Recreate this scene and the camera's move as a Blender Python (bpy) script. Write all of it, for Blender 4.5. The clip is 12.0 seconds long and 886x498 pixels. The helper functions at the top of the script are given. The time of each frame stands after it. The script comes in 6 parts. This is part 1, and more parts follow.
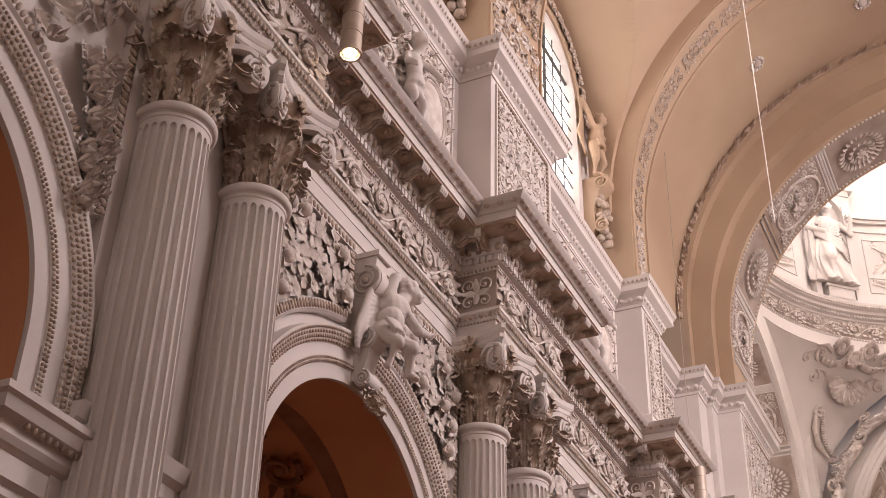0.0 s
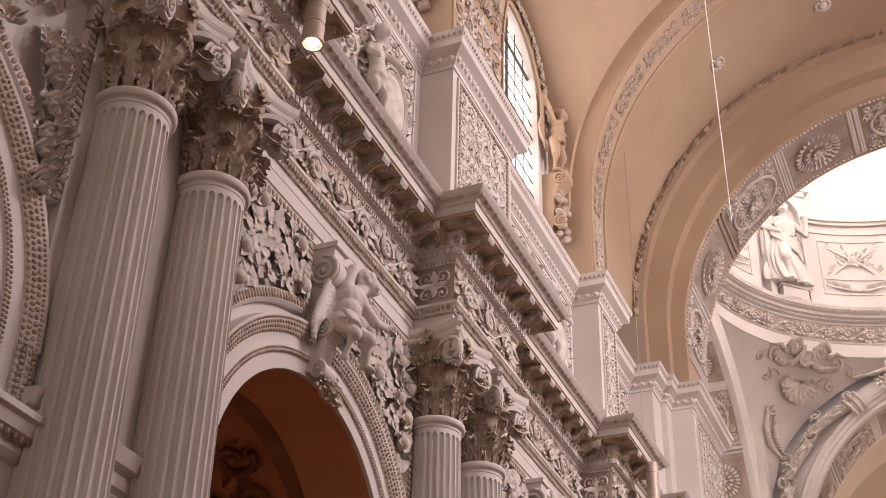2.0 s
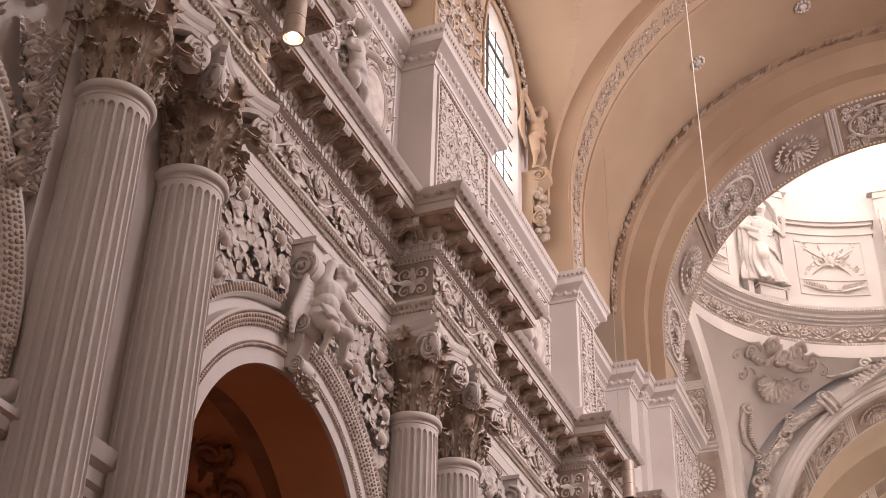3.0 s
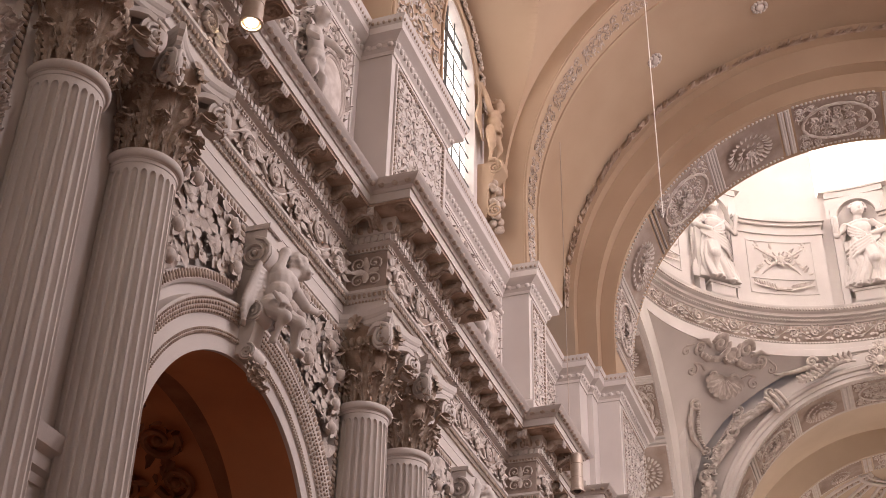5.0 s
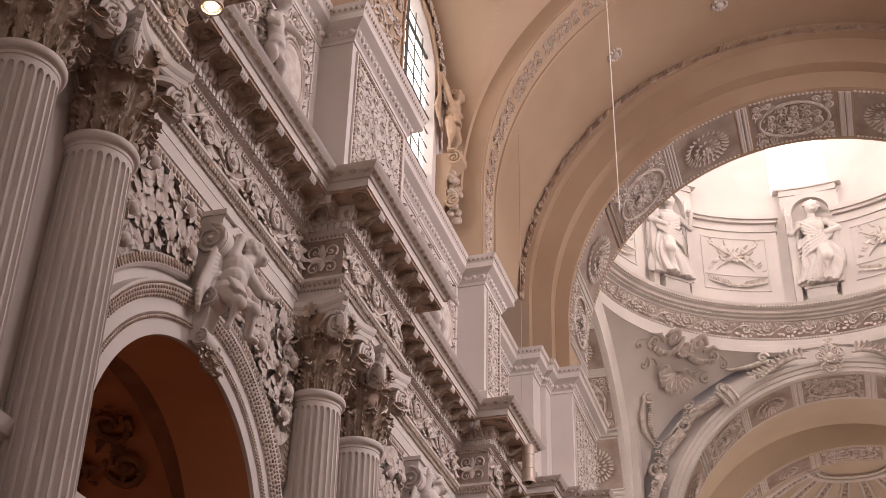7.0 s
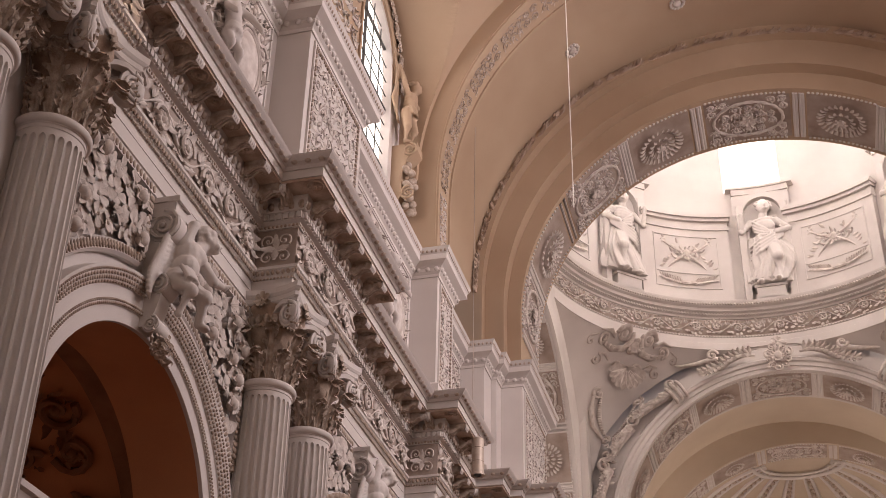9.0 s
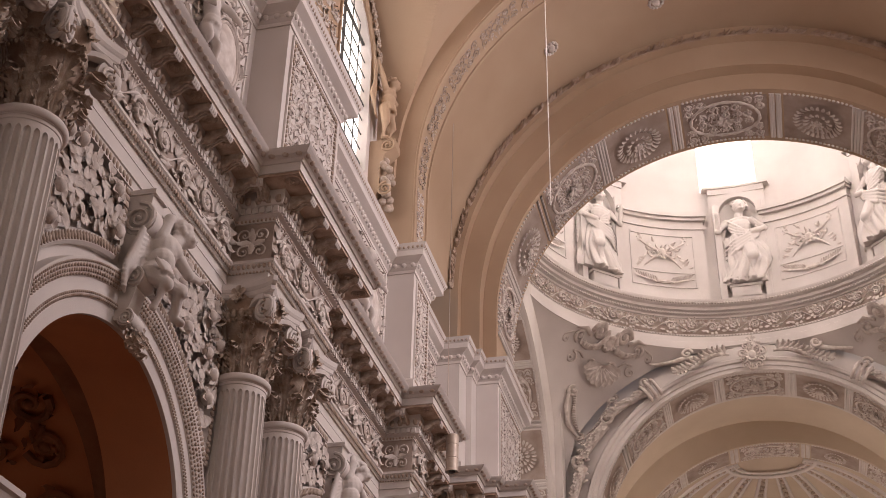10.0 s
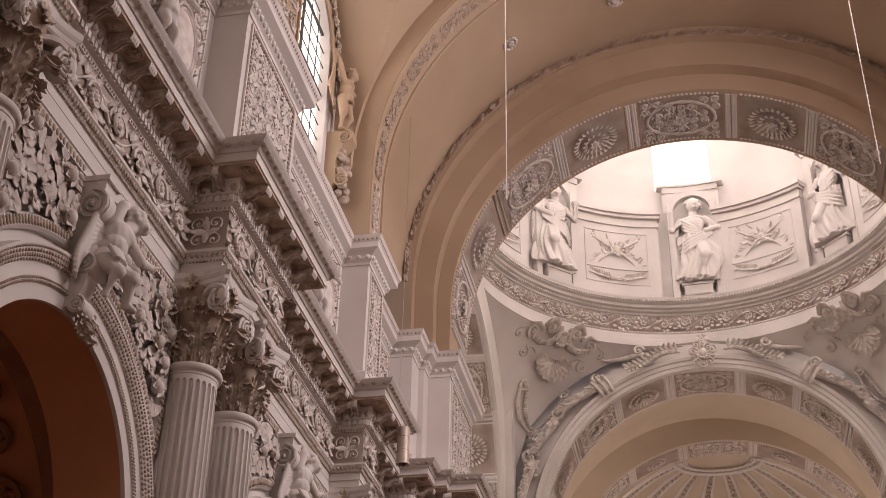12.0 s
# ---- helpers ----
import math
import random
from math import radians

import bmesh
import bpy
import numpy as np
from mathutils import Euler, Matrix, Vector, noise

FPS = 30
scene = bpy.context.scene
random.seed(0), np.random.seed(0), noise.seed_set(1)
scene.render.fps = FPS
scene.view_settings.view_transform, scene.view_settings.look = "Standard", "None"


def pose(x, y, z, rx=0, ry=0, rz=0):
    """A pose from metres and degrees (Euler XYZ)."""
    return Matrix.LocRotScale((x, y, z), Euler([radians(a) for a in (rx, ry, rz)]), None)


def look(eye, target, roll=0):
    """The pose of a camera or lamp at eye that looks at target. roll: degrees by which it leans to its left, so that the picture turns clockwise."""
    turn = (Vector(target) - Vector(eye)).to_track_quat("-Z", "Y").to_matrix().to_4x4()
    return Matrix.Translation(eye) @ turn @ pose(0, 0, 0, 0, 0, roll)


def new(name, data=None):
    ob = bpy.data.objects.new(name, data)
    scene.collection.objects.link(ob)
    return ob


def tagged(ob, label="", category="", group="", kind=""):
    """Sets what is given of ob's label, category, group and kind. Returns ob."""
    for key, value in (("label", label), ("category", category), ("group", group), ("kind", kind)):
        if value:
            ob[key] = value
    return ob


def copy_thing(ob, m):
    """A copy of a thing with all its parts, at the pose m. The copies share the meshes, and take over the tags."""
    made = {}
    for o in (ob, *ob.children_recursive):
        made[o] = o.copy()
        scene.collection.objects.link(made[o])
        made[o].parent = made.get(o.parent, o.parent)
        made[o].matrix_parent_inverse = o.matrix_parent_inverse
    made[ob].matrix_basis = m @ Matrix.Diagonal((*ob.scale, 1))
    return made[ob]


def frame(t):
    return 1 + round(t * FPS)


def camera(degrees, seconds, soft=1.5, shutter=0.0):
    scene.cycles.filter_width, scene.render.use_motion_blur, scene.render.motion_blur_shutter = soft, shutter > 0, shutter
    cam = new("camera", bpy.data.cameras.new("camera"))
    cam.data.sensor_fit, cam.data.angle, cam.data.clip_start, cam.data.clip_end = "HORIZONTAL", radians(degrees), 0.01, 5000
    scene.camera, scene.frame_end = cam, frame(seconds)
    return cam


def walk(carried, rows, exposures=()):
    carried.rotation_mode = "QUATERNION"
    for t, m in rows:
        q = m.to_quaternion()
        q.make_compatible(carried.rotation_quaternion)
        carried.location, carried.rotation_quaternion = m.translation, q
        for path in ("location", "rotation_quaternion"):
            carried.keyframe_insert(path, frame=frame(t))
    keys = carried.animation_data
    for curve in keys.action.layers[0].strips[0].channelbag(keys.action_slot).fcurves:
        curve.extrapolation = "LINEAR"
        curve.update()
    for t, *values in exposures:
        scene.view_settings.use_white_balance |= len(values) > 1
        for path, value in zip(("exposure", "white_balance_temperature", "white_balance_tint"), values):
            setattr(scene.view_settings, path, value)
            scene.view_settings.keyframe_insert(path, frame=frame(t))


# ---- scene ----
cam = camera(37.65, 12.0, soft=0.8)
EYE = 1.6
# the camera stands on one spot and pans: seconds, tilt, lean, turn
ROWS = [
    (0.0, 123.971, -1.407, 25.186),
    (0.5, 123.912, -1.397, 24.652),
    (1.0, 123.837, -1.371, 24.103),
    (1.5, 123.768, -1.377, 23.565),
    (2.0, 123.699, -1.344, 23.031),
    (2.5, 123.628, -1.338, 22.482),
    (3.0, 123.563, -1.323, 21.924),
    (5.0, 123.216, -1.301, 19.520),
    (5.5, 123.122, -1.281, 18.971),
    (6.0, 123.018, -1.282, 18.410),
    (6.5, 122.913, -1.273, 17.842),
    (7.0, 122.820, -1.274, 17.262),
    (9.0, 122.518, -1.181, 14.909),
    (9.5, 122.449, -1.155, 14.307),
    (10.0, 122.380, -1.160, 13.707),
    (10.5, 122.312, -1.130, 13.136),
    (11.0, 122.253, -1.135, 12.558),
    (11.5, 122.180, -1.105, 11.992),
    (12.0, 122.116, -1.106, 11.399),
]
walk(cam, [(t, pose(0, 0, EYE, a, b, c)) for t, a, b, c in ROWS],
     exposures=((0.0, 0.06, 6750, 18), (3.0, 0.0, 6750, 18), (6.0, -0.23, 6750, 18), (10.5, -0.45, 6750, 18), (12.0, -0.48, 6750, 18)))

# ---- light ----
world = bpy.data.worlds.new("sky")
scene.world = world
world.use_nodes = True
sky = world.node_tree.nodes.new("ShaderNodeTexSky")
sky.sky_type, sky.sun_disc, sky.sun_elevation, sky.sun_rotation = "NISHITA", False, radians(40), radians(110)
world.node_tree.links.new(sky.outputs[0], world.node_tree.nodes["Background"].inputs[0])
world.node_tree.nodes["Background"].inputs[1].default_value = 0.12
sun = new("sun", bpy.data.lights.new("sun", "SUN"))
sun.data.energy, sun.data.angle, sun.data.color = 2.5, radians(0.6), (1.0, 0.93, 0.84)
sun.matrix_world = look((30, 20, 60), (0, 40, 10))


def window_light(name, m, w, h, watts, colour):
    ob = new(name, bpy.data.lights.new(name, "AREA"))
    ob.data.shape, ob.data.size, ob.data.size_y, ob.data.energy, ob.data.color = "RECTANGLE", w, h, watts, colour
    ob.matrix_world = m
    return ob


XC = 0.45  # the nave's middle plane
DAY = (1.0, 0.86, 0.76)
WARM = (1.0, 0.86, 0.70)
BAYS = (13.65, 22.2)  # middles of the bays
for k, y in enumerate((-4.0, 5.1, 13.6, 22.2)):
    # clerestory windows of the opposite side
    window_light("clerestory_light", look((8.35, y, 21.2), (-8, y, 13.5)), 3.2, 4.6, (35, 130, 960, 2450)[k], (1.0, 0.84, 0.72) if k < 2 else (1.0, 0.915, 0.915))
window_light("facade_light", look((XC, -9.6, 15.0), (XC, 20, 15)), 7, 11, 440, (1.0, 0.76, 0.56))
for y in (5.1, 13.65, 22.2):
    window_light("clerestory_light", look((-8.46, y + (0.3 if y > 20 else 0), 21.2), (8, y, 17.5)), 3.3, 5.4, 85, DAY)
for k in range(8):
    a = radians(45 * k)
    c = Vector((XC + 9.0 * math.sin(a), 42.5 + 9.0 * math.cos(a), 39.6))
    window_light("drum_light", look(c, (XC, 42.5, 33.5)), 2.4, 4.4, 720, (1.0, 0.94, 0.88))
# unseen lamps in the transepts, added to brighten the pendentives and crossing
window_light("transept_light", look((-18, 42.5, 20), (0, 42.5, 18)), 7, 9, 1300, DAY)
window_light("transept_light", look((18, 42.5, 20), (0, 42.5, 18)), 7, 9, 1300, DAY)
for y in (5.12, 13.52, 22.1):
    # unseen warm lamps added to brighten the side chapels; their outer walls are closed
    window_light("chapel_light", look((-15.3, y, 5.2), (-9, y, 7.5)), 1.6, 2.4, 24, (1.0, 0.72, 0.5))
# unseen lamps added to brighten choir vault and apse; the walls there are closed
for x in (7.9, -7.0):
    window_light("choir_light", look((x, 56.5, 19.5), (XC, 58.5, 22.5)), 2.6, 3.6, 640, DAY)


# ---- materials ----
def material(name, a, b, scale=1.5, rough=0.75, bump=0.15, grain=60.0, metal=0.0, island=0.0):
    m = bpy.data.materials.new(name)
    m.use_nodes = True
    nt = m.node_tree
    n, l = nt.nodes, nt.links
    bs = n["Principled BSDF"]
    tc = n.new("ShaderNodeNewGeometry")
    n1 = n.new("ShaderNodeTexNoise")
    n1.inputs["Scale"].default_value, n1.inputs["Detail"].default_value = scale, 8
    l.new(tc.outputs["Position"], n1.inputs["Vector"])
    n2 = n.new("ShaderNodeTexNoise")
    n2.inputs["Scale"].default_value, n2.inputs["Detail"].default_value = grain, 4
    l.new(tc.outputs["Position"], n2.inputs["Vector"])
    mx = n.new("ShaderNodeMath")
    mx.operation = "MULTIPLY_ADD"
    l.new(n2.outputs["Fac"], mx.inputs[0])
    mx.inputs[1].default_value = 0.35
    sub = n.new("ShaderNodeMath")
    sub.operation = "SUBTRACT"
    l.new(n1.outputs["Fac"], sub.inputs[0])
    sub.inputs[1].default_value = 0.175
    l.new(sub.outputs[0], mx.inputs[2])
    ramp = n.new("ShaderNodeValToRGB")
    ramp.color_ramp.elements[0].position, ramp.color_ramp.elements[0].color = 0.32, (*a, 1)
    ramp.color_ramp.elements[1].position, ramp.color_ramp.elements[1].color = 0.68, (*b, 1)
    l.new(mx.outputs[0], ramp.inputs[0])
    l.new(ramp.outputs[0], bs.inputs["Base Color"])
    bs.inputs["Roughness"].default_value, bs.inputs["Metallic"].default_value = rough, metal
    bp = n.new("ShaderNodeBump")
    bp.inputs["Strength"].default_value, bp.inputs["Distance"].default_value = bump, 0.02
    l.new(mx.outputs[0], bp.inputs["Height"])
    l.new(bp.outputs[0], bs.inputs["Normal"])
    return m


STUCCO = material("white_stucco", (0.55, 0.50, 0.475), (0.64, 0.59, 0.56), 0.5, bump=0.25)
RELIEF = material("relief_stucco", (0.47, 0.40, 0.36), (0.68, 0.62, 0.58), 5.0, bump=0.3)
VAULT = material("vault_plaster", (0.37, 0.255, 0.17), (0.445, 0.325, 0.225), 0.3, bump=0.1)
# browner than the stucco: shade between the carving is put into this colour
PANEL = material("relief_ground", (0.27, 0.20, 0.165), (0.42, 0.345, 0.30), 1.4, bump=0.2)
# warm light on the chapel plaster is put into this red base colour
CHAPEL = material("warm_lit_red_plaster", (0.46, 0.19, 0.09), (0.56, 0.25, 0.12), 0.8)
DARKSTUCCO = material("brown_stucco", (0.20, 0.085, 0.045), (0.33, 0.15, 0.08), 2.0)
FLOORSTONE = material("floor_stone", (0.16, 0.08, 0.045), (0.26, 0.14, 0.08), 1.2, rough=0.4)
BRASS = material("lamp_metal", (0.42, 0.34, 0.28), (0.52, 0.43, 0.36), 8, rough=0.5, bump=0.02, metal=0.3)
SOFFIT = material("mid_brown_stucco", (0.30, 0.205, 0.15), (0.50, 0.39, 0.31), 4.0, bump=0.25)
DUST = material("dusty_stucco", (0.31, 0.23, 0.175), (0.54, 0.455, 0.39), 9.0, bump=0.2)
CHOIR = material("choir_plaster", (0.48, 0.39, 0.30), (0.56, 0.47, 0.37), 0.4)
BLACKSTUCCO = material("black_stucco", (0.02, 0.014, 0.012), (0.09, 0.065, 0.055), 5.0, rough=0.9)
IRON = material("dark_iron", (0.02, 0.018, 0.016), (0.05, 0.045, 0.04), 6, rough=0.6)
WIRE = material("steel_wire", (0.85, 0.82, 0.76), (0.92, 0.89, 0.84), 6, rough=0.4)


def glow(name, colour, strength):
    m = bpy.data.materials.new(name)
    m.use_nodes = True
    bs = m.node_tree.nodes["Principled BSDF"]
    bs.inputs["Emission Color"].default_value, bs.inputs["Emission Strength"].default_value = (*colour, 1), strength
    bs.inputs["Base Color"].default_value = (*colour, 1)
    return m


DAYLIGHT = glow("daylight", (1.0, 0.97, 0.92), 2.4)
BULB = glow("bulb", (1.0, 0.78, 0.5), 25.0)


# ---- mesh kit ----
class Geo:
    """Vertices and faces gathered for one mesh."""

    def __init__(self):
        self.v, self.f, self.n = [], [], 0

    def add(self, v, f, m=None):
        v = np.asarray(v, float)
        if m is not None:
            a = np.array(m)
            v = v @ a[:3, :3].T + a[:3, 3]
        self.v.append(v)
        n = self.n
        self.f.extend([tuple(i + n for i in q) for q in f])
        self.n += len(v)

    def box(self, x0, x1, y0, y1, z0, z1):
        v = [(x, y, z) for x in (x0, x1) for y in (y0, y1) for z in (z0, z1)]
        self.add(v, [(0, 1, 3, 2), (4, 6, 7, 5), (0, 4, 5, 1), (2, 3, 7, 6), (0, 2, 6, 4), (1, 5, 7, 3)])


def part(name, geo, mat, parent=None, label="", smooth=False, kind=""):
    me = bpy.data.meshes.new(name)
    me.from_pydata(np.concatenate(geo.v).tolist(), [], geo.f)
    me.materials.append(mat)
    if smooth:
        me.polygons.foreach_set("use_smooth", [True] * len(me.polygons))
        if smooth != "all":
            me.set_sharp_from_angle(angle=radians(smooth))
    ob = new(name, me)
    ob.parent = parent
    return tagged(ob, label, kind=kind)


def thing(name, label, category, group="", kind="", at=(0, 0, 0)):
    ob = new(name)
    ob.location = at
    return tagged(ob, label, category, group, kind)


def grid(geo, rows, closed=False, cap=False):
    """Joins rows of points, all of one length."""
    n, k = len(rows), len(rows[0])
    f = []
    for i in range(n - 1):
        for j in range(k if closed else k - 1):
            q = (j + 1) % k
            f.append((i * k + j, i * k + q, (i + 1) * k + q, (i + 1) * k + j))
    if cap:
        f += [tuple(range(k))[::-1], tuple((n - 1) * k + j for j in range(k))]
    geo.add(np.concatenate([np.asarray(r, float) for r in rows]), f)


def sweep(geo, profile, path):
    """A moulding: profile of (out, up) along a plan line, mitred; out is to the right of the line's way."""
    p = [Vector((*q, 0)) if len(q) == 2 else Vector(q) for q in path]
    rows = []
    for i, c in enumerate(p):
        d0 = (c - p[i - 1]).normalized() if i else None
        d1 = (p[i + 1] - c).normalized() if i < len(p) - 1 else None
        d0, d1 = d0 or d1, d1 or d0
        n0, n1 = Vector((d0.y, -d0.x, 0)), Vector((d1.y, -d1.x, 0))
        n = (n0 + n1).normalized()
        n /= max(0.3, n.dot(n0))
        rows.append([(c.x + n.x * o, c.y + n.y * o, u) for o, u in profile])
    grid(geo, rows, closed=True, cap=True)


def arc_sweep(geo, profile, centre, r, a0, a1, steps, axis="x", closed=True):
    """A moulding round an arc. Profile of (radial, out). axis x: the arc lies in a wall that faces +x; axis y: in a wall that faces -y."""
    rows = []
    for i in range(steps + 1):
        a = a0 + (a1 - a0) * i / steps
        row = []
        for rad, out in profile:
            q = (r + rad) * math.cos(a), (r + rad) * math.sin(a)
            row.append((centre[0] + out, centre[1] + q[0], centre[2] + q[1]) if axis == "x" else (centre[0] + q[0], centre[1] - out, centre[2] + q[1]))
        rows.append(row)
    grid(geo, rows, closed=closed, cap=closed)


# ---- setting ----
Z = EYE
g = Geo()
g.box(-16, 17, -12, 75, -0.3, 0.0)
tagged(part("floor", g, FLOORSTONE), "pale stone church floor", "floor", kind="structure")

WALL, RESS = -7.8, -7.1
R0, R1, R2 = (7.95, 10.85), (16.5, 19.4), (25.3, 26.55)
ENT = [(WALL, -10), (WALL, -0.6), (RESS, -0.6), (RESS, 2.3), (WALL, 2.3)]
for a, b in (R0, R1, R2):
    ENT += [(WALL, a), (RESS, a), (RESS, b), (WALL, b)]
ENT += [(WALL, 29.75), (RESS, 29.75), (RESS, 30.55), (-6.8, 30.55), (-6.8, 30.9), (-6.1, 30.9), (-6.1, 34.6), (-7.8, 34.6), (-7.8, 35.2), (-20, 35.2)]
wall_side = thing("wall_left", "white stuccoed nave wall with arches and pilasters", "wall", kind="structure")


def arch_wall(geo, y0, y1, z1, yc, r, zs, x0, x1, steps=28, zb=0.0):
    """A wall from y0 to y1 with an arched opening, thick from x0 to x1, open to the floor."""
    arc = [(yc - r, zb)] + [(yc - r * math.cos(math.pi * i / steps), zs + r * math.sin(math.pi * i / steps)) for i in range(steps + 1)] + [(yc + r, zb)]
    out = []
    for y, z in arc:
        if z <= zs:
            out.append((y0 if y < yc else y1, z))
        else:
            k = (y - (yc - r)) / (2 * r)
            out.append((y0 + (y1 - y0) * k, z1))
    out[1], out[-2] = (y0, zs), (y1, zs)
    out.insert(2, (y0, z1)), arc.insert(2, arc[1])
    out.insert(len(out) - 2, (y1, z1)), arc.insert(len(arc) - 2, arc[-2])
    rows = [[(x0, *o), (x0, *a), (x1, *a), (x1, *o)] for o, a in zip(out, arc)]
    grid(geo, rows)


AX = -7.84  # plane of the arcade wall
ARCH_Y, ARCH_R, ARCH_Z = (-3.45, 5.12, 13.52, 22.1), 2.33, 7.34
for yc in ARCH_Y:
    g = Geo()
    arch_wall(g, yc - 4.28, yc + 4.28, 12.3, yc, ARCH_R, ARCH_Z, AX, -8.8)
    part("arcade_wall", g, STUCCO, wall_side)
g = Geo()
g.box(-9.6, AX, 26.38, 35.1, 0, 12.3)
g.box(-9.6, AX, -10, -7.7, 0, 12.3)
part("wall_body", g, STUCCO, wall_side)

# entablature: architrave, frieze, cornice, all broken forward over the columns
ARCHI = [(-0.6, 12.05), (-0.06, 12.05), (-0.06, 12.2), (-0.03, 12.2), (-0.03, 12.36), (0, 12.37), (0.03, 12.45), (0.09, 12.5), (0.09, 12.55), (-0.6, 12.55)]
FRIEZE = [(-0.7, 12.55), (0, 12.55), (0, 13.3), (-0.7, 13.3)]
BEDMOULD = [(-0.7, 13.3), (0.03, 13.3), (0.05, 13.36), (0.12, 13.4), (0.12, 13.52), (0.16, 13.54), (0.2, 13.62), (0.22, 13.84), (-0.7, 13.84)]
CORONA = [(-0.7, 13.84), (0.6, 13.84), (0.6, 14.0), (0.63, 14.0), (0.66, 14.05), (0.74, 14.08), (0.8, 14.14), (0.82, 14.17), (-0.7, 14.25)]
entablature = thing("entablature", "white stucco entablature with carved frieze and bracketed cornice", "entablature", kind="structure")
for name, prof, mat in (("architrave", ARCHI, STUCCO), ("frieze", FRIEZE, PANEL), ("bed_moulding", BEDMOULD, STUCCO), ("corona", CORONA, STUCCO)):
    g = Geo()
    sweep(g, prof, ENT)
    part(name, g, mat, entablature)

# attic above the cornice, with its pilasters and its own cornice
AW, AP = -7.8, -7.15
P0, P1, P2 = (7.8, 10.75), (16.35, 19.3), (25.1, 26.55)
ATT = [(AW, -10)]
for a, b in (P0, P1, P2):
    ATT += [(AW, a), (AP, a), (AP, b), (AW, b)]
ATT += [(AW, 29.8), (AP, 29.8), (AP, 30.6), (-7.0, 30.6), (-7.0, 31.15), (-6.4, 31.15), (-6.4, 34.4), (-7.8, 34.4), (-7.8, 35.0), (-20, 35.0)]
attic = thing("attic_wall", "plain white attic storey with pilasters above the cornice", "attic wall", kind="structure")
g = Geo()
sweep(g, [(-0.9, 14.2), (0, 14.2), (0, 17.7), (-0.9, 17.7)], ATT)
part("attic_body", g, STUCCO, attic)
g = Geo()
sweep(g, [(-0.5, 14.2), (0.1, 14.2), (0.1, 14.62), (0.06, 14.66), (0, 14.7), (-0.5, 14.7)], ATT)
part("plinth", g, STUCCO, attic)
g = Geo()
sweep(g, [(-0.5, 17.45), (0.03, 17.45), (0.04, 17.52), (0.1, 17.58), (0.1, 17.66), (0.14, 17.7), (0.28, 17.78), (0.28, 17.92), (0.32, 17.98), (0.36, 18.08), (-0.5, 18.12)], ATT)
part("attic_cornice", g, STUCCO, attic)

# barrel vault with a cut for every window
VR, VZ = 8.2, 18.75 + Z
LUN_R, LUN_Z = 2.62, 22.6


def vault_sheet(y0, y1, ny, na, bays):
    rows = []
    for i in range(ny + 1):
        y = y0 + (y1 - y0) * i / ny
        row = []
        for j in range(na + 1):
            a = math.pi * j / na
            c, s = math.cos(a), math.sin(a)
            d = VR
            for b, lr, lz in bays:
                u = abs(y - b)
                if u < lr and abs(c) > 0.02:
                    top = lz + math.sqrt(lr ** 2 - u ** 2) - VZ
                    lim = 10.2 / abs(c)
                    e = min(lim, top / s if s > 1e-4 else lim)
                    d = max(d, e)
            row.append((XC - d * c, y, VZ + d * s))
        rows.append(row)
    return rows


g = Geo()
grid(g, vault_sheet(-10, 10.0, 80, 80, ((5.1, LUN_R, LUN_Z),)))
grid(g, vault_sheet(10.0, 35.0, 700, 300, ((13.65, LUN_R, LUN_Z), (22.4, LUN_R, LUN_Z)))) 
vault = tagged(part("ceiling_vault", g, VAULT, smooth=40), "warm cream plaster barrel vault with window cuts", "vault", kind="structure")

WIN_R, WIN_Z = 1.75, 22.9
for yc, wr, half in ((5.1, WIN_R, 3.2), (13.65, WIN_R, 3.2), (22.5, WIN_R, 3.2)):
    g = Geo()
    arch_wall(g, yc - half, yc + half, 26.2, yc, wr, WIN_Z, -8.25, -9.0, zb=18.45)
    g.box(-9.0, -8.25, yc - half, yc + half, 17.5, 18.45)
    tagged(part("wall_clerestory", g, STUCCO, smooth=35), "white wall round a tall arched window", "wall", kind="structure")
    win = thing("window", "tall arched church window with leaded panes", "window", "clerestory windows", kind="structure")
    g = Geo()
    g.add([(-8.5, yc - wr, 18.4), (-8.5, yc + wr, 18.4), (-8.5, yc + wr, 24.7), (-8.5, yc - wr, 24.7)], [(0, 1, 2, 3)])
    part("pane", g, DAYLIGHT, win, "bright daylight behind the glass")
    for i in range(1, 6):
        g = Geo()
        y = yc - wr + 2 * wr * i / 6
        q = 0.03 if i == 3 else 0.012
        g.box(-8.42 - q, -8.42 + q, y - q, y + q, 18.4, WIN_Z + math.sqrt(wr ** 2 - (y - yc) ** 2))
        part("glazing_bar", g, IRON, win)
    for i in range(1, 14):
        g = Geo()
        z = 18.4 + 0.45 * i
        q = 0.03 if i % 4 == 0 else 0.012
        h = wr if z < WIN_Z else math.sqrt(max(0.01, wr ** 2 - (z - WIN_Z) ** 2))
        g.box(-8.41 - q, -8.41 + q, yc - h, yc + h, z - q, z + q)
        part("glazing_bar", g, IRON, win)

ARCH_CZ, CR = 18.2 + Z, 6.96
FY0, FY1 = 31.55, 34.15  # near crossing arch
KY0, KY1 = 51.0, 53.6  # far crossing arch


FX, FZ, FR = 0.6, 20.14, 6.94  # far crossing arch
PX, PZ, PR = 1.0, 19.4, 7.56  # choir arch and apse


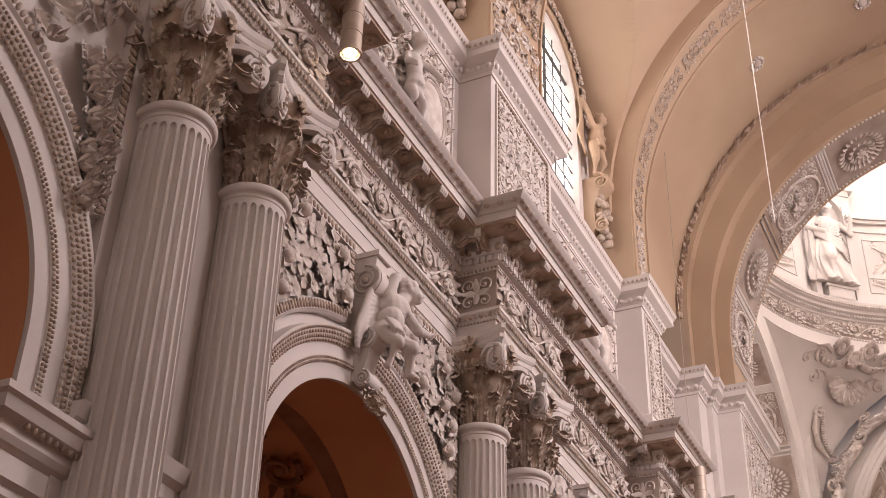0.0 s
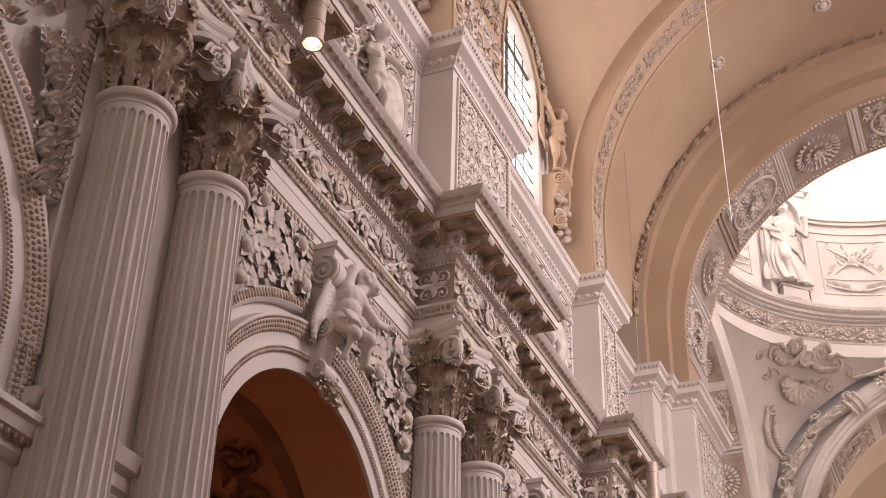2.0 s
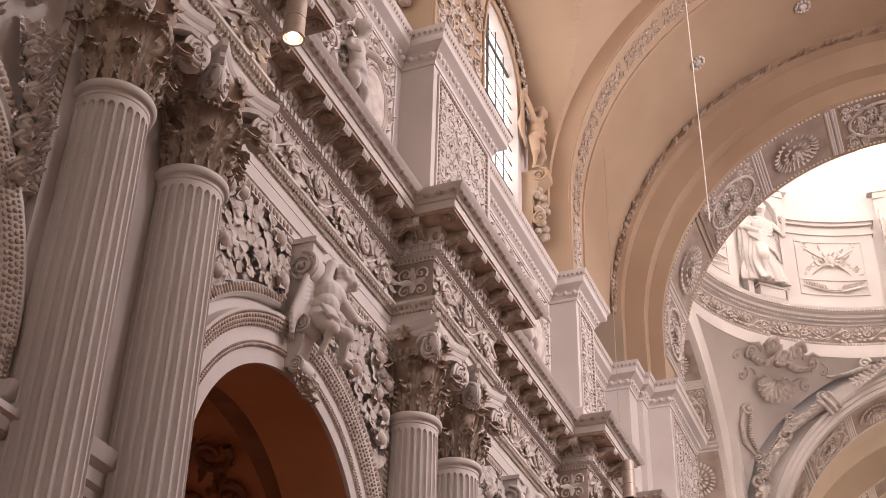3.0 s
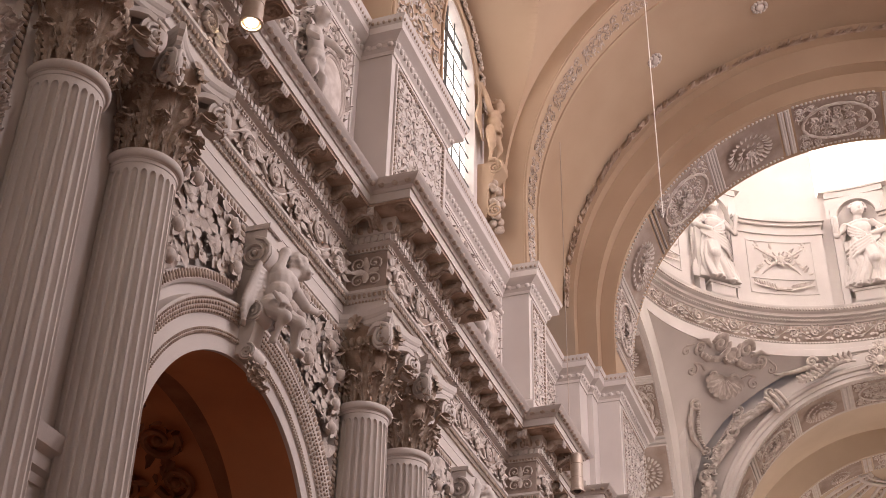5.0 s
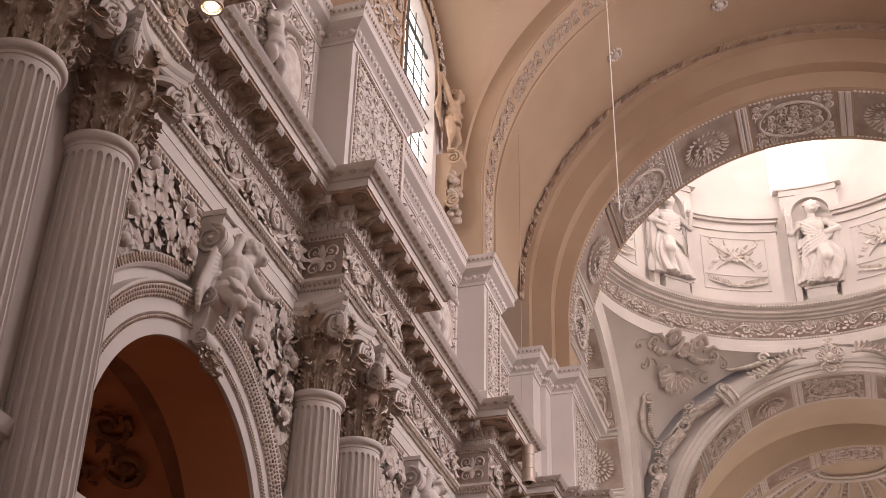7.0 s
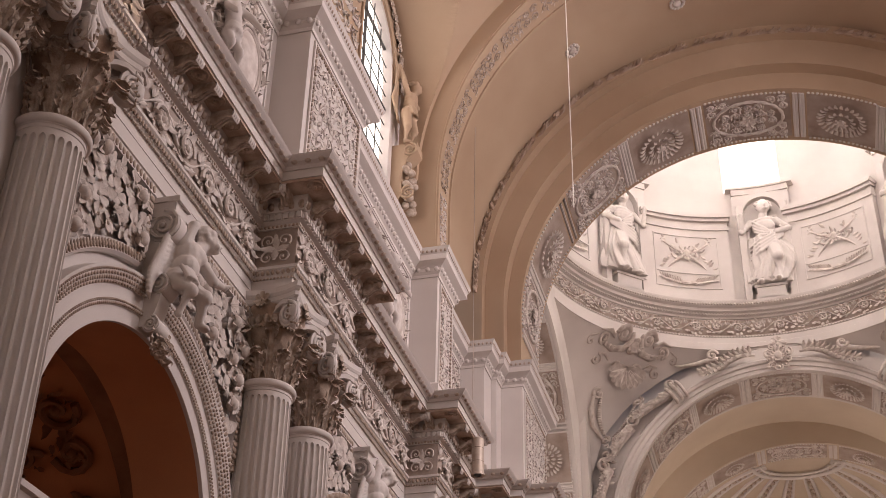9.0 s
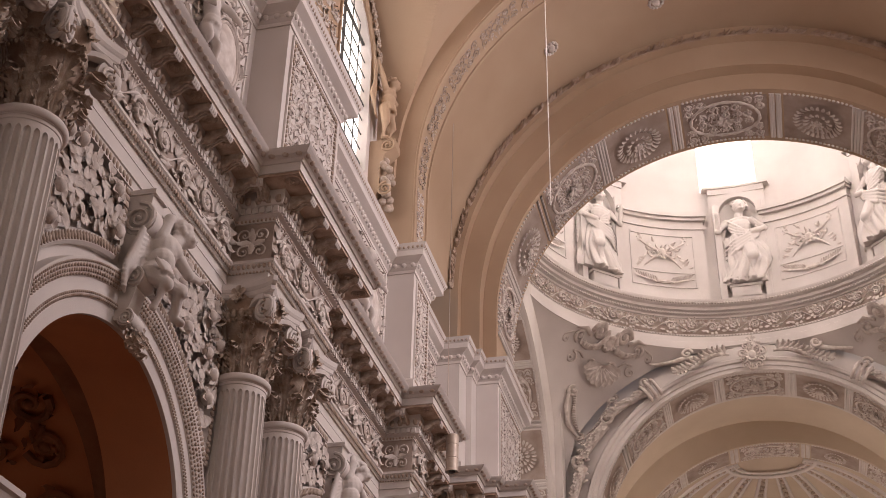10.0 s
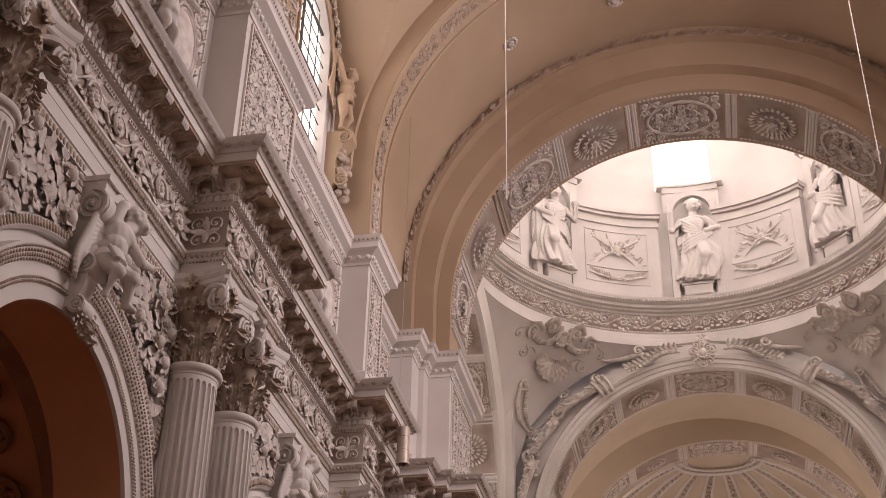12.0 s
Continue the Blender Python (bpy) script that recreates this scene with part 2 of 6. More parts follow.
def band(geo, y0, y1, r, zc, thick, z0, steps=72, xc=XC):
    """A transverse arch, stilted down to z0."""
    pts = [(-1.0, None)] + [(i, i) for i in range(steps + 1)] + [(1.0, None)]
    rows = []
    for k, i in pts:
        if i is None:
            a = math.pi if k < 0 else 0.0
            ring = [(xc + q * math.cos(a), z0) for q in (r, r + thick)]
        else:
            a = math.pi * (1 - i / steps)
            ring = [(xc + q * math.cos(a), zc + q * math.sin(a)) for q in (r, r + thick)]
        rows.append([(ring[0][0], y0, ring[0][1]), (ring[0][0], y1, ring[0][1]), (ring[1][0], y1, ring[1][1]), (ring[1][0], y0, ring[1][1])])
    grid(geo, rows, closed=True, cap=True)


def transverse(name, label, y0, y1, r, zc, thick, z0, mat, xc=XC):
    g = Geo()
    band(g, y0, y1, r, zc, thick, z0, xc=xc)
    return tagged(part(name, g, mat, smooth=35), label, "arch", kind="structure")


for a, b in (P0, P1, P2):
    transverse("transverse_arch", "plain white transverse arch under the vault", a + 0.1, b - 0.1, 7.72, VZ, 0.9, 18.0, VAULT)
transverse("transverse_arch", "stepped plaster arch beside the crossing", 30.75, 31.3, 7.9, VZ, 1.2, 18.0, VAULT)
transverse("transverse_arch", "stepped plaster arch beside the crossing", 31.1, 33.0, 7.35, 18.4 + Z, 1.6, 18.0, VAULT)
transverse("crossing_arch", "crossing arch with carved panels on its underside", FY0, FY1, CR, ARCH_CZ, 2.0, 18.0, VAULT)
transverse("crossing_arch", "far crossing arch with carved panels on its underside", KY0, KY1, FR, FZ, 0.6, 17.0, STUCCO, FX)

transverse("crossing_wall", "plain wall round the far crossing arch", KY0 + 0.02, KY0 + 0.4, FR + 0.4, FZ, 0.78, 0.0, STUCCO, FX)
transverse("crossing_wall", "plain wall round the far crossing arch", KY0 + 0.4, KY1 - 0.2, FR + 0.4, FZ, 3.8, 0.0, STUCCO, FX)

# dome: pendentives, ring, drum
DY, DZ, DR = 42.5, 28.2, 8.6
DC = (XC, DY)


def ring_sweep(geo, profile, steps=128, a0=0.0, a1=2 * math.pi):
    rows = [[(XC + q * math.sin(a), DY + q * math.cos(a), z) for q, z in profile] for a in (a0 + (a1 - a0) * i / steps for i in range(steps + 1))]
    grid(geo, rows, closed=True)


dome = thing("dome_drum", "bright white dome drum with statues, panels and windows", "drum", kind="structure")
g = Geo()
ring_sweep(g, [(9.4, 28.27), (8.6, 28.27), (8.6, 28.6), (8.65, 28.63), (8.65, 28.76), (8.69, 28.78), (8.69, 28.9), (8.66, 28.93), (8.7, 29.0), (8.76, 29.03), (8.76, 29.82), (8.7, 29.85), (8.68, 29.93), (8.58, 29.97), (8.58, 30.05), (8.42, 30.1), (8.4, 30.22), (8.28, 30.27), (8.2, 30.38), (8.18, 30.5), (9.4, 30.5)])
part("ring_cornice", g, STUCCO, dome, smooth=30)

# pendentive sheet: from the circle down to the four arches
g = Geo()
rows = []
HS = 8.5
for i in range(0, 97):
    a = 2 * math.pi * i / 96
    s, c = math.sin(a), math.cos(a)
    k = max(abs(s), abs(c))
    row = []
    for j in range(25):
        t = j / 24
        rad = DR + (HS / k - DR) * t
        x, y = rad * s, rad * c
        # sphere through the square's corners
        zz = math.sqrt(max(0.01, 2 * HS * HS - x * x - y * y))
        top = math.sqrt(2 * HS * HS - DR * DR)
        row.append((XC + x, DY + y, 28.3 - (top - zz) * 0.82))
    rows.append(row)
grid(g, rows)
part("pendentives", g, STUCCO, dome, smooth="all")
g = Geo()
ring_sweep(g, [(8.75, 30.3), (8.75, 36.6), (9.6, 36.6), (9.6, 30.3)])
part("drum_wall", g, STUCCO, dome, smooth=30)
g = Geo()
rows = []
for i in range(129):
    a = 2 * math.pi * i / 128
    rows.append([(XC + q * math.sin(a), DY + q * math.cos(a), z) for q, z in [(8.75, 42.0)] + [(8.9 * math.cos(b), 42.4 + 8.9 * math.sin(b)) for b in (radians(9 * k) for k in range(11))]])
grid(g, rows)
part("dome_shell", g, STUCCO, dome, smooth="all")
g = Geo()
for k in range(8):
    a0, a1 = radians(45 * k + 8.5), radians(45 * k + 36.5)
    rows = [[(XC + q * math.sin(a), DY + q * math.cos(a), z) for q, z in ((8.75, 36.6), (8.75, 42.0), (9.6, 42.0), (9.6, 36.6))] for a in (a0 + (a1 - a0) * i / 12 for i in range(13))]
    grid(g, rows, closed=True, cap=True)
part("drum_pier", g, STUCCO, dome, smooth=30)

# choir beyond the crossing, with its apse
g = Geo()
rows = []
for i in range(2):
    y = (53.4, 59.5)[i]
    rows.append([(XC - 7.6, y, 0)] + [(XC - 7.6 * math.cos(math.pi * j / 60), y, 18.9 + Z + 7.6 * math.sin(math.pi * j / 60)) for j in range(61)] + [(XC + 7.6, y, 0)])
grid(g, rows)
tagged(part("ceiling_choir", g, CHOIR, smooth=35), "plain cream choir vault", "vault", kind="structure")
transverse("choir_arch", "choir arch with oval carved panels", 58.4, 60.2, PR, PZ, 1.4, 0.0, CHOIR, PX)
g = Geo()
rows = [[(PX - PR * math.cos(a), 60.1 + 0.0, 0)] + [(PX - PR * math.cos(a) * math.cos(b), 60.1 + PR * math.sin(a) * math.cos(b), PZ + PR * math.sin(b)) for b in (math.pi / 2 * j / 16 for j in range(17))] for a in (math.pi * i / 48 for i in range(49))]
for r_, i in zip(rows, range(49)):
    a = math.pi * i / 48
    r_[0] = (PX - PR * math.cos(a), 60.1 + PR * math.sin(a), 0)
grid(g, rows)
tagged(part("apse", g, CHOIR, smooth=50), "cream apse with a ribbed half dome", "apse", kind="structure")

# plain walls that close the place
g = Geo()
g.box(8.7, 9.6, -10, 35, 0, 18.6)
for a, b in ((-10, -6.0), (-2.0, 3.1), (7.1, 11.6), (15.6, 20.2), (24.2, 35)):
    g.box(8.7, 9.6, a, b, 18.6, 24.5)
tagged(part("wall_right", g, STUCCO), "plain white nave wall", "wall", kind="structure")
g = Geo()
g.box(-16, 17, -10.6, -10, 0, 8)
g.box(-16, XC - 3.6, -10.6, -10, 8, 30)
g.box(XC + 3.6, 17, -10.6, -10, 8, 30)
g.box(XC - 3.6, XC + 3.6, -10.6, -10, 22, 30)
tagged(part("wall_back", g, STUCCO), "plain white end wall", "wall", kind="structure")
for sx in (-1, 1):
    g = Geo()
    x0, x1 = XC + sx * 18.6, XC + sx * 19.2
    g.box(min(x0, x1), max(x0, x1), 34, 52, 0, 12)
    x0, x1 = XC + sx * 8.0, XC + sx * 19
    for y in (34.4, 50.4):
        g.box(min(x0, x1), max(x0, x1), y - 0.4 if y > 40 else y, y + 0.6, 0, 30)
    # transept vault
    rows = [[(xx, DY - 7.9 * math.cos(math.pi * j / 40), 18.6 + Z + 7.9 * math.sin(math.pi * j / 40)) for j in range(41)] for xx in (XC + sx * 8.4, XC + sx * 19)]
    grid(g, rows)
    tagged(part("wall_transept", g, STUCCO, smooth=35), "plain white transept walls and vault", "wall", kind="structure")
# side chapels behind the arches
for yc in ARCH_Y:
    g = Geo()
    rows = [[(xx, yc - 3.2, 0)] + [(xx, yc - 3.2 * math.cos(math.pi * j / 40), 6.9 + 3.0 * math.sin(math.pi * j / 40)) for j in range(41)] + [(xx, yc + 3.2, 0)] for xx in (-8.78, -15.5)]
    grid(g, rows)
    n = len(rows[0])
    g.add(rows[1], [tuple(range(n))])
    tagged(part("side_chapel", g, CHAPEL, smooth=35), "dim red-ochre side chapel behind the arch, warm light in its colour", "chapel", kind="structure")


# ---- carving kit ----
def leaf_mesh(rows, cols, lobes):
    """A leaf of unit length up v, unit width along u, that bows out along w and curls at its tip."""
    v, f = [], []
    for i in range(rows + 1):
        s = i / rows
        wd = 0.5 * math.sin(math.pi * (0.12 + 0.85 * s) ** 0.8) * (1 + 0.22 * math.cos(lobes * 2 * math.pi * s))
        for j in range(cols + 1):
            k = 2 * j / cols - 1
            out = 0.12 + 0.10 * math.sin(2.4 * s) + 0.45 * s ** 4 - 0.1 * k * k
            up = s - 0.28 * max(0, s - 0.75) ** 2 * 8
            v.append((k * wd, up, out))
    for i in range(rows):
        for j in range(cols):
            a = i * (cols + 1) + j
            f.append((a, a + 1, a + cols + 2, a + cols + 1))
    return v, f




def petal_mesh(rows, cols):
    """A rounded petal, cupped at its edges, creased along its rib, whose tip turns down."""
    v, f = [], []
    for i in range(rows + 1):
        s = i / rows
        wd = 0.46 * math.sqrt(max(0.03, 1 - ((s - 0.58) / 0.6) ** 2)) * (0.35 + 0.65 * min(1.0, 1.7 * s))
        for j in range(cols + 1):
            k = 2 * j / cols - 1
            out = 0.04 + 0.24 * math.sin(2.0 * s) + 0.1 * k * k - 0.2 * max(0.0, s - 0.72) - (0.035 if abs(k) < 0.1 else 0.0)
            v.append((k * wd, s - 0.1 * k * k * (s > 0.9), out))
    for i in range(rows):
        for j in range(cols):
            a = i * (cols + 1) + j
            f.append((a, a + 1, a + cols + 2, a + cols + 1))
    return v, f


PETAL = petal_mesh(5, 4)
SPRIG = leaf_mesh(6, 4, 2.5)


def ball_mesh(n, m):
    v = [(0, 0, -1)]
    for i in range(1, m):
        a = math.pi * i / m - math.pi / 2
        v += [(math.cos(a) * math.cos(2 * math.pi * j / n), math.cos(a) * math.sin(2 * math.pi * j / n), math.sin(a)) for j in range(n)]
    v.append((0, 0, 1))
    f = [(0, 1 + (j + 1) % n, 1 + j) for j in range(n)]
    for i in range(m - 2):
        f += [(1 + i * n + j, 1 + i * n + (j + 1) % n, 1 + (i + 1) * n + (j + 1) % n, 1 + (i + 1) * n + j) for j in range(n)]
    e = len(v) - 1
    f += [(e, e - n + j, e - n + (j + 1) % n) for j in range(n)]
    return v, f


BEAD = ball_mesh(6, 4)
BALL = ball_mesh(12, 8)


def acanthus(geo, ln, wd, dep):
    """A lobed leaf, grooved along its ribs, that climbs, leans out and rolls over at its tip."""
    rows, cols = 20, 12
    v, f = [], []
    for i in range(rows + 1):
        s = i / rows
        roll = max(0.0, s - 0.66) / 0.34 * 2.3
        rad = 0.1 * dep
        up = (ln - rad) * min(s, 0.66) / 0.66 + rad * math.sin(roll)
        out = 0.03 + 0.1 * dep * min(1.0, s / 0.66) ** 2.5 + rad * 1.25 * (1 - math.cos(roll))
        shape = wd * (0.75 + 0.65 * s) * (1.0 if s < 0.86 else math.sqrt(max(0.05, 1 - ((s - 0.86) / 0.15) ** 2)))
        saw = abs(math.sin(6.5 * math.pi * s + 0.3))
        for j in range(cols + 1):
            k = 2 * j / cols - 1
            e = abs(k) ** 3
            w = shape * k * (1 - 0.5 * (1 - saw) * e)
            rib = 0.03 * wd / 0.25 * math.cos(3 * math.pi * k) * (1 - 0.3 * s)
            lift = 0.06 * e * saw + 0.04 * k * k * math.sin(math.pi * s)
            c, n = math.sin(roll), math.cos(roll)
            v.append((w, up + 0.05 * ln * e * saw - (rib + lift) * c, out + (rib + lift) * n))
    for i in range(rows):
        for j in range(cols):
            a = i * (cols + 1) + j
            f.append((a, a + 1, a + cols + 2, a + cols + 1))
    geo.add(v, f)
    for q in range(5):
        k = (q - 2) / 2
        geo.add(*PETAL, local(k * wd * 1.15, ln - 0.04 * abs(k), 0.03 + 0.16 * dep, -0.35 * k, wd * 0.75, 0.13 * dep + 0.04, 0.12, 1.9 + 0.15 * abs(k)))
    # side lobes that stand off the sheet
    for i in range(3):
        for side in (-1, 1):
            t = 0.3 + 0.24 * i
            geo.add(*PETAL, local(side * wd * (0.75 + 0.3 * t), ln * (t - 0.12), 0.05 + 0.06 * dep * t, -side * 0.75, wd * 0.6, wd * 1.0, wd * 1.1, 0.35))


def local(u, v, w=0.0, turn=0.0, su=1.0, sv=1.0, sw=1.0, tip=0.0):
    return Matrix.Translation((u, v, w)) @ Matrix.Rotation(turn, 4, "Z") @ Matrix.Rotation(tip, 4, "X") @ Matrix.Diagonal((su, sv, sw, 1))


def tube(geo, pts, radii, n=6, cap=True):
    rows = []
    pts = [Vector(p) for p in pts]
    up = Vector((0.0, 0.0, 1.0))
    for i, p in enumerate(pts):
        d = (pts[min(i + 1, len(pts) - 1)] - pts[max(i - 1, 0)]).normalized()
        a = d.cross(up)
        if a.length < 1e-3:
            a = d.cross(Vector((1, 0, 0)))
        a.normalize()
        b = a.cross(d)
        rows.append([p + (a * math.cos(2 * math.pi * k / n) + b * math.sin(2 * math.pi * k / n)) * radii[i] for k in range(n)])
    grid(geo, rows, closed=True, cap=cap)


def spiral(geo, u, v, r, turns, start, hand, thick, w=0.0, n=5):
    k = int(10 * turns) + 2
    pts, rad = [], []
    for i in range(k + 1):
        s = i / k
        q = r * (1 - 0.86 * s)
        a = start + hand * 2 * math.pi * turns * s
        pts.append((u + q * math.cos(a), v + q * math.sin(a), w + thick * 0.7))
        rad.append(thick * (1 - 0.5 * s))
    tube(geo, pts, rad, n)
    geo.add(*BEAD, local(u, v, w + thick * 0.8, 0, thick * 1.3, thick * 1.3, thick * 1.3))


def flower(geo, u, v, r, petals=5, w=0.0, rnd=random, turn=0.0):
    for i in range(petals):
        a = turn + 2 * math.pi * i / petals
        geo.add(*PETAL, local(u, v, w, a, r * (4.2 / petals), r, r * 0.9, 0.12))
    geo.add(*BEAD, local(u, v, w + r * 0.22, 0, r * 0.22, r * 0.22, r * 0.22))


def foliage(geo, w, h, size, seed, inside=None, deep=1.0, fill=1.0):
    """Dense carved leafwork over a field w by h: scrolls in pairs, flowers, leaves between."""
    rnd = random.Random(seed)
    nu, nv = max(1, round(w / (2 * size))), max(1, round(h / (2 * size)))
    du, dv = w / nu, h / nv
    for i in range(nu):
        for j in range(nv):
            u, v = -w / 2 + (i + 0.5) * du, -h / 2 + (j + 0.5) * dv
            mirror = 1 if u > 0 else -1
            if inside and not inside(u, v):
                continue
            r = 0.46 * min(du, dv)
            spiral(geo, u, v, r, 1.4, rnd.uniform(0, 6.28), mirror * (1 if j % 2 else -1), r * 0.13 * deep)
            if rnd.random() < 0.6:
                flower(geo, u, v, r * 0.55, 5, 0, rnd, rnd.uniform(0, 6))
            for k in range(int(7 * fill)):
                a = 2 * math.pi * k / 7 + rnd.uniform(-0.3, 0.3)
                q = r * rnd.uniform(0.75, 1.1)
                x, y = u + q * math.cos(a), v + q * math.sin(a)
                if abs(x) < w / 2 - 0.2 * r and abs(y) < h / 2 - 0.2 * r and (not inside or inside(x, y)):
                    geo.add(*SPRIG, local(x, y, 0, a + rnd.uniform(0.3, 1.4) * mirror, r * 0.42, r * rnd.uniform(0.5, 0.8), r * 0.6 * deep, 0.2))


def rinceau(geo, w, h, seed):
    """A running scroll: leafy spirals up and down on a wavy stem, with flowers at their hearts."""
    rnd = random.Random(seed)
    n = max(1, round(w / (h * 1.15)))
    p = w / n
    stem = [(-w / 2 + p * i / 10, 0.3 * h * math.sin(math.pi * i / 10), 0.03) for i in range(n * 10 + 1)]
    tube(geo, stem, [0.035 * h * (1 + 0.5 * math.sin(0.9 * i)) for i in range(len(stem))], 6)
    for i in range(n):
        s = 1 if i % 2 else -1
        u, v = -w / 2 + (i + 0.5) * p, s * 0.05 * h
        r = 0.33 * h
        a0 = 0 if s > 0 else math.pi
        spiral(geo, u, v, r, 1.3, rnd.uniform(-0.4, 0.4) + a0, s, 0.055 * h, 0.02)
        if rnd.random() < 0.65:
            flower(geo, u, v, r * 0.7, 6, 0.01 * h, rnd, rnd.uniform(0, 6))
            geo.add(*BEAD, local(u, v, 0.08 * h, 0, 0.08 * h, 0.08 * h, 0.05 * h))
        else:
            for k in range(9):
                a = 0.7 * k
                geo.add(*BEAD, local(u + 0.14 * h * math.cos(a), v + 0.14 * h * math.sin(a), 0.04 * h, 0, 0.07 * h, 0.07 * h, 0.07 * h))
        for k in range(9):
            a = a0 + s * (0.4 + 0.62 * k) + rnd.uniform(-0.15, 0.15)
            x, y = u + r * 0.95 * math.cos(a), v + r * 0.95 * math.sin(a)
            if abs(y) < 0.4 * h and abs(x) < w / 2:
                geo.add(*SPRIG, local(x, y, 0.01, a - 1.57 + s * rnd.uniform(0.3, 0.9), 0.2 * h, rnd.uniform(0.2, 0.32) * h, 0.2 * h, 0.1))
        for q in (-1, 1):
            x = -w / 2 + i * p + rnd.uniform(-0.06, 0.06)
            for k in range(3):
                geo.add(*SPRIG, local(x + 0.05, q * 0.2 * h, 0.01, (0 if q > 0 else math.pi) + (k - 1) * 0.6, 0.16 * h, 0.27 * h, 0.2 * h, 0.1))


def on_wall(x, y, z):
    """Field on a wall that faces +x: u along y, v up."""
    return Matrix(((0, 0, 1, x), (1, 0, 0, y), (0, 1, 0, z), (0, 0, 0, 1)))


def facing_west(x, y, z):
    """Field on a face that looks down the nave towards -y: u along x, v up."""
    return Matrix(((1, 0, 0, x), (0, 0, -1, y), (0, 1, 0, z), (0, 0, 0, 1)))


def under_arch(a, r, zc, y):
    """Field on the underside of a transverse arch at the angle a from its crown: u along the curve, v along y, out to the middle."""
    c, s = math.cos(a), math.sin(a)
    return Matrix(((c, 0, -s, XC + r * s), (0, 1, 0, y), (-s, 0, -c, zc + r * c), (0, 0, 0, 1)))


def merged(geo, m):
    g = Geo()
    g.add(np.concatenate(geo.v), geo.f, m)
    return g


def offset(path, out):
    p = [Vector((*q, 0)) for q in path]
    res = []
    for i, c in enumerate(p):
        d0 = (c - p[i - 1]).normalized() if i else None
        d1 = (p[i + 1] - c).normalized() if i < len(p) - 1 else None
        d0, d1 = d0 or d1, d1 or d0
        n0, n1 = Vector((d0.y, -d0.x, 0)), Vector((d1.y, -d1.x, 0))
        n = (n0 + n1).normalized()
        res.append(c + n * out / max(0.3, n.dot(n0)))
    return res


def along(path, out, step, y0=4.0, y1=36.0):
    """Even stations on a moulding: place and turn about z, so that local x points out of the wall."""
    q = offset(path, out)
    for a, b in zip(q, q[1:]):
        if b.y < y0 or a.y > y1 or (b - a).length < step * 0.6:
            continue
        d = (b - a).normalized()
        n = max(1, int((b - a).length / step))
        for i in range(n):
            c = a + (b - a) * (i + 0.5) / n
            if y0 < c.y < y1:
                yield c, math.atan2(-d.x, d.y), (b - a).length / n


def carved_row(path, out, z, step, su, sv, sw, shape=BEAD, y0=4.0):
    g = Geo()
    for c, turn, real in along(path, out, step, y0):
        g.add(*shape, Matrix.Translation((c.x, c.y, z)) @ Matrix.Rotation(turn, 4, "Z") @ Matrix.Diagonal((sw, su, sv, 1)))
    return g


def arc_row(centre, r, out, step, su, sv, sw, a0=0.0, a1=math.pi, axis="x"):
    g = Geo()
    n = int(r * (a1 - a0) / step)
    for i in range(n):
        a = a0 + (a1 - a0) * (i + 0.5) / n
        if axis == "x":
            m = Matrix.Translation((centre[0] + out, centre[1] + r * math.cos(a), centre[2] + r * math.sin(a))) @ Matrix.Rotation(a, 4, "X") @ Matrix.Diagonal((sw, sv, su, 1))
        else:
            m = Matrix.Translation((centre[0] + r * math.cos(a), centre[1] - out, centre[2] + r * math.sin(a))) @ Matrix.Rotation(-a, 4, "Y") @ Matrix.Diagonal((sv, sw, su, 1))
        g.add(*BEAD, m)
    return g


CUBE = ([(x, y, z) for x in (-1, 1) for y in (-1, 1) for z in (-1, 1)], [(0, 1, 3, 2), (4, 6, 7, 5), (0, 4, 5, 1), (2, 3, 7, 6), (0, 2, 6, 4), (1, 5, 7, 3)])

# ---- carving on the entablature ----
part("dentil_row", carved_row(ENT, 0.12, 13.46, 0.11, 0.036, 0.055, 0.045, CUBE), STUCCO, entablature, kind="stuff")
part("egg_moulding", carved_row(ENT, 0.19, 13.63, 0.16, 0.065, 0.085, 0.05), DUST, entablature, smooth="all", kind="stuff")
part("leaf_moulding", carved_row(ENT, 0.05, 12.455, 0.08, 0.034, 0.055, 0.026), DUST, entablature, smooth="all", kind="stuff")
part("bead_moulding", carved_row(ENT, -0.005, 12.37, 0.055, 0.022, 0.022, 0.022), DUST, entablature, smooth="all", kind="stuff")
part("cyma_leaves", carved_row(ENT, 0.72, 14.09, 0.2, 0.07, 0.05, 0.05), DUST, entablature, smooth="all", kind="stuff")
part("bead_moulding", carved_row(ENT, 0.035, 13.34, 0.07, 0.028, 0.03, 0.026), DUST, entablature, smooth="all", kind="stuff")
part("egg_moulding", carved_row(ATT, 0.1, 17.62, 0.17, 0.07, 0.06, 0.06), STUCCO, attic, smooth="all", kind="stuff")
part("leaf_moulding", carved_row(ATT, 0.31, 18.0, 0.1, 0.04, 0.055, 0.03), DUST, attic, smooth="all", kind="stuff")

# brown coffered underside of the corona, brackets and rosettes
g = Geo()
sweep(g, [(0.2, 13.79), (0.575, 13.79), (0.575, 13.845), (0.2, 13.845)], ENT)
part("corona_soffit", g, SOFFIT, entablature, "brown underside of the cornice")
g = Geo()
prof = [(0.0, 0.0), (0.33, 0.0), (0.355, -0.04), (0.35, -0.1), (0.31, -0.125), (0.27, -0.11), (0.24, -0.1), (0.16, -0.13), (0.1, -0.19), (0.04, -0.215), (0.0, -0.2)]
grid(g, [[(x, y, z) for x, z in prof] for y in (-0.085, 0.085)], closed=True, cap=True)
for q in (-0.06, 0.0, 0.06):
    tube(g, [(x + 0.01, q, z - 0.004) for x, z in prof[3:]], [0.022] * len(prof[3:]), 6)
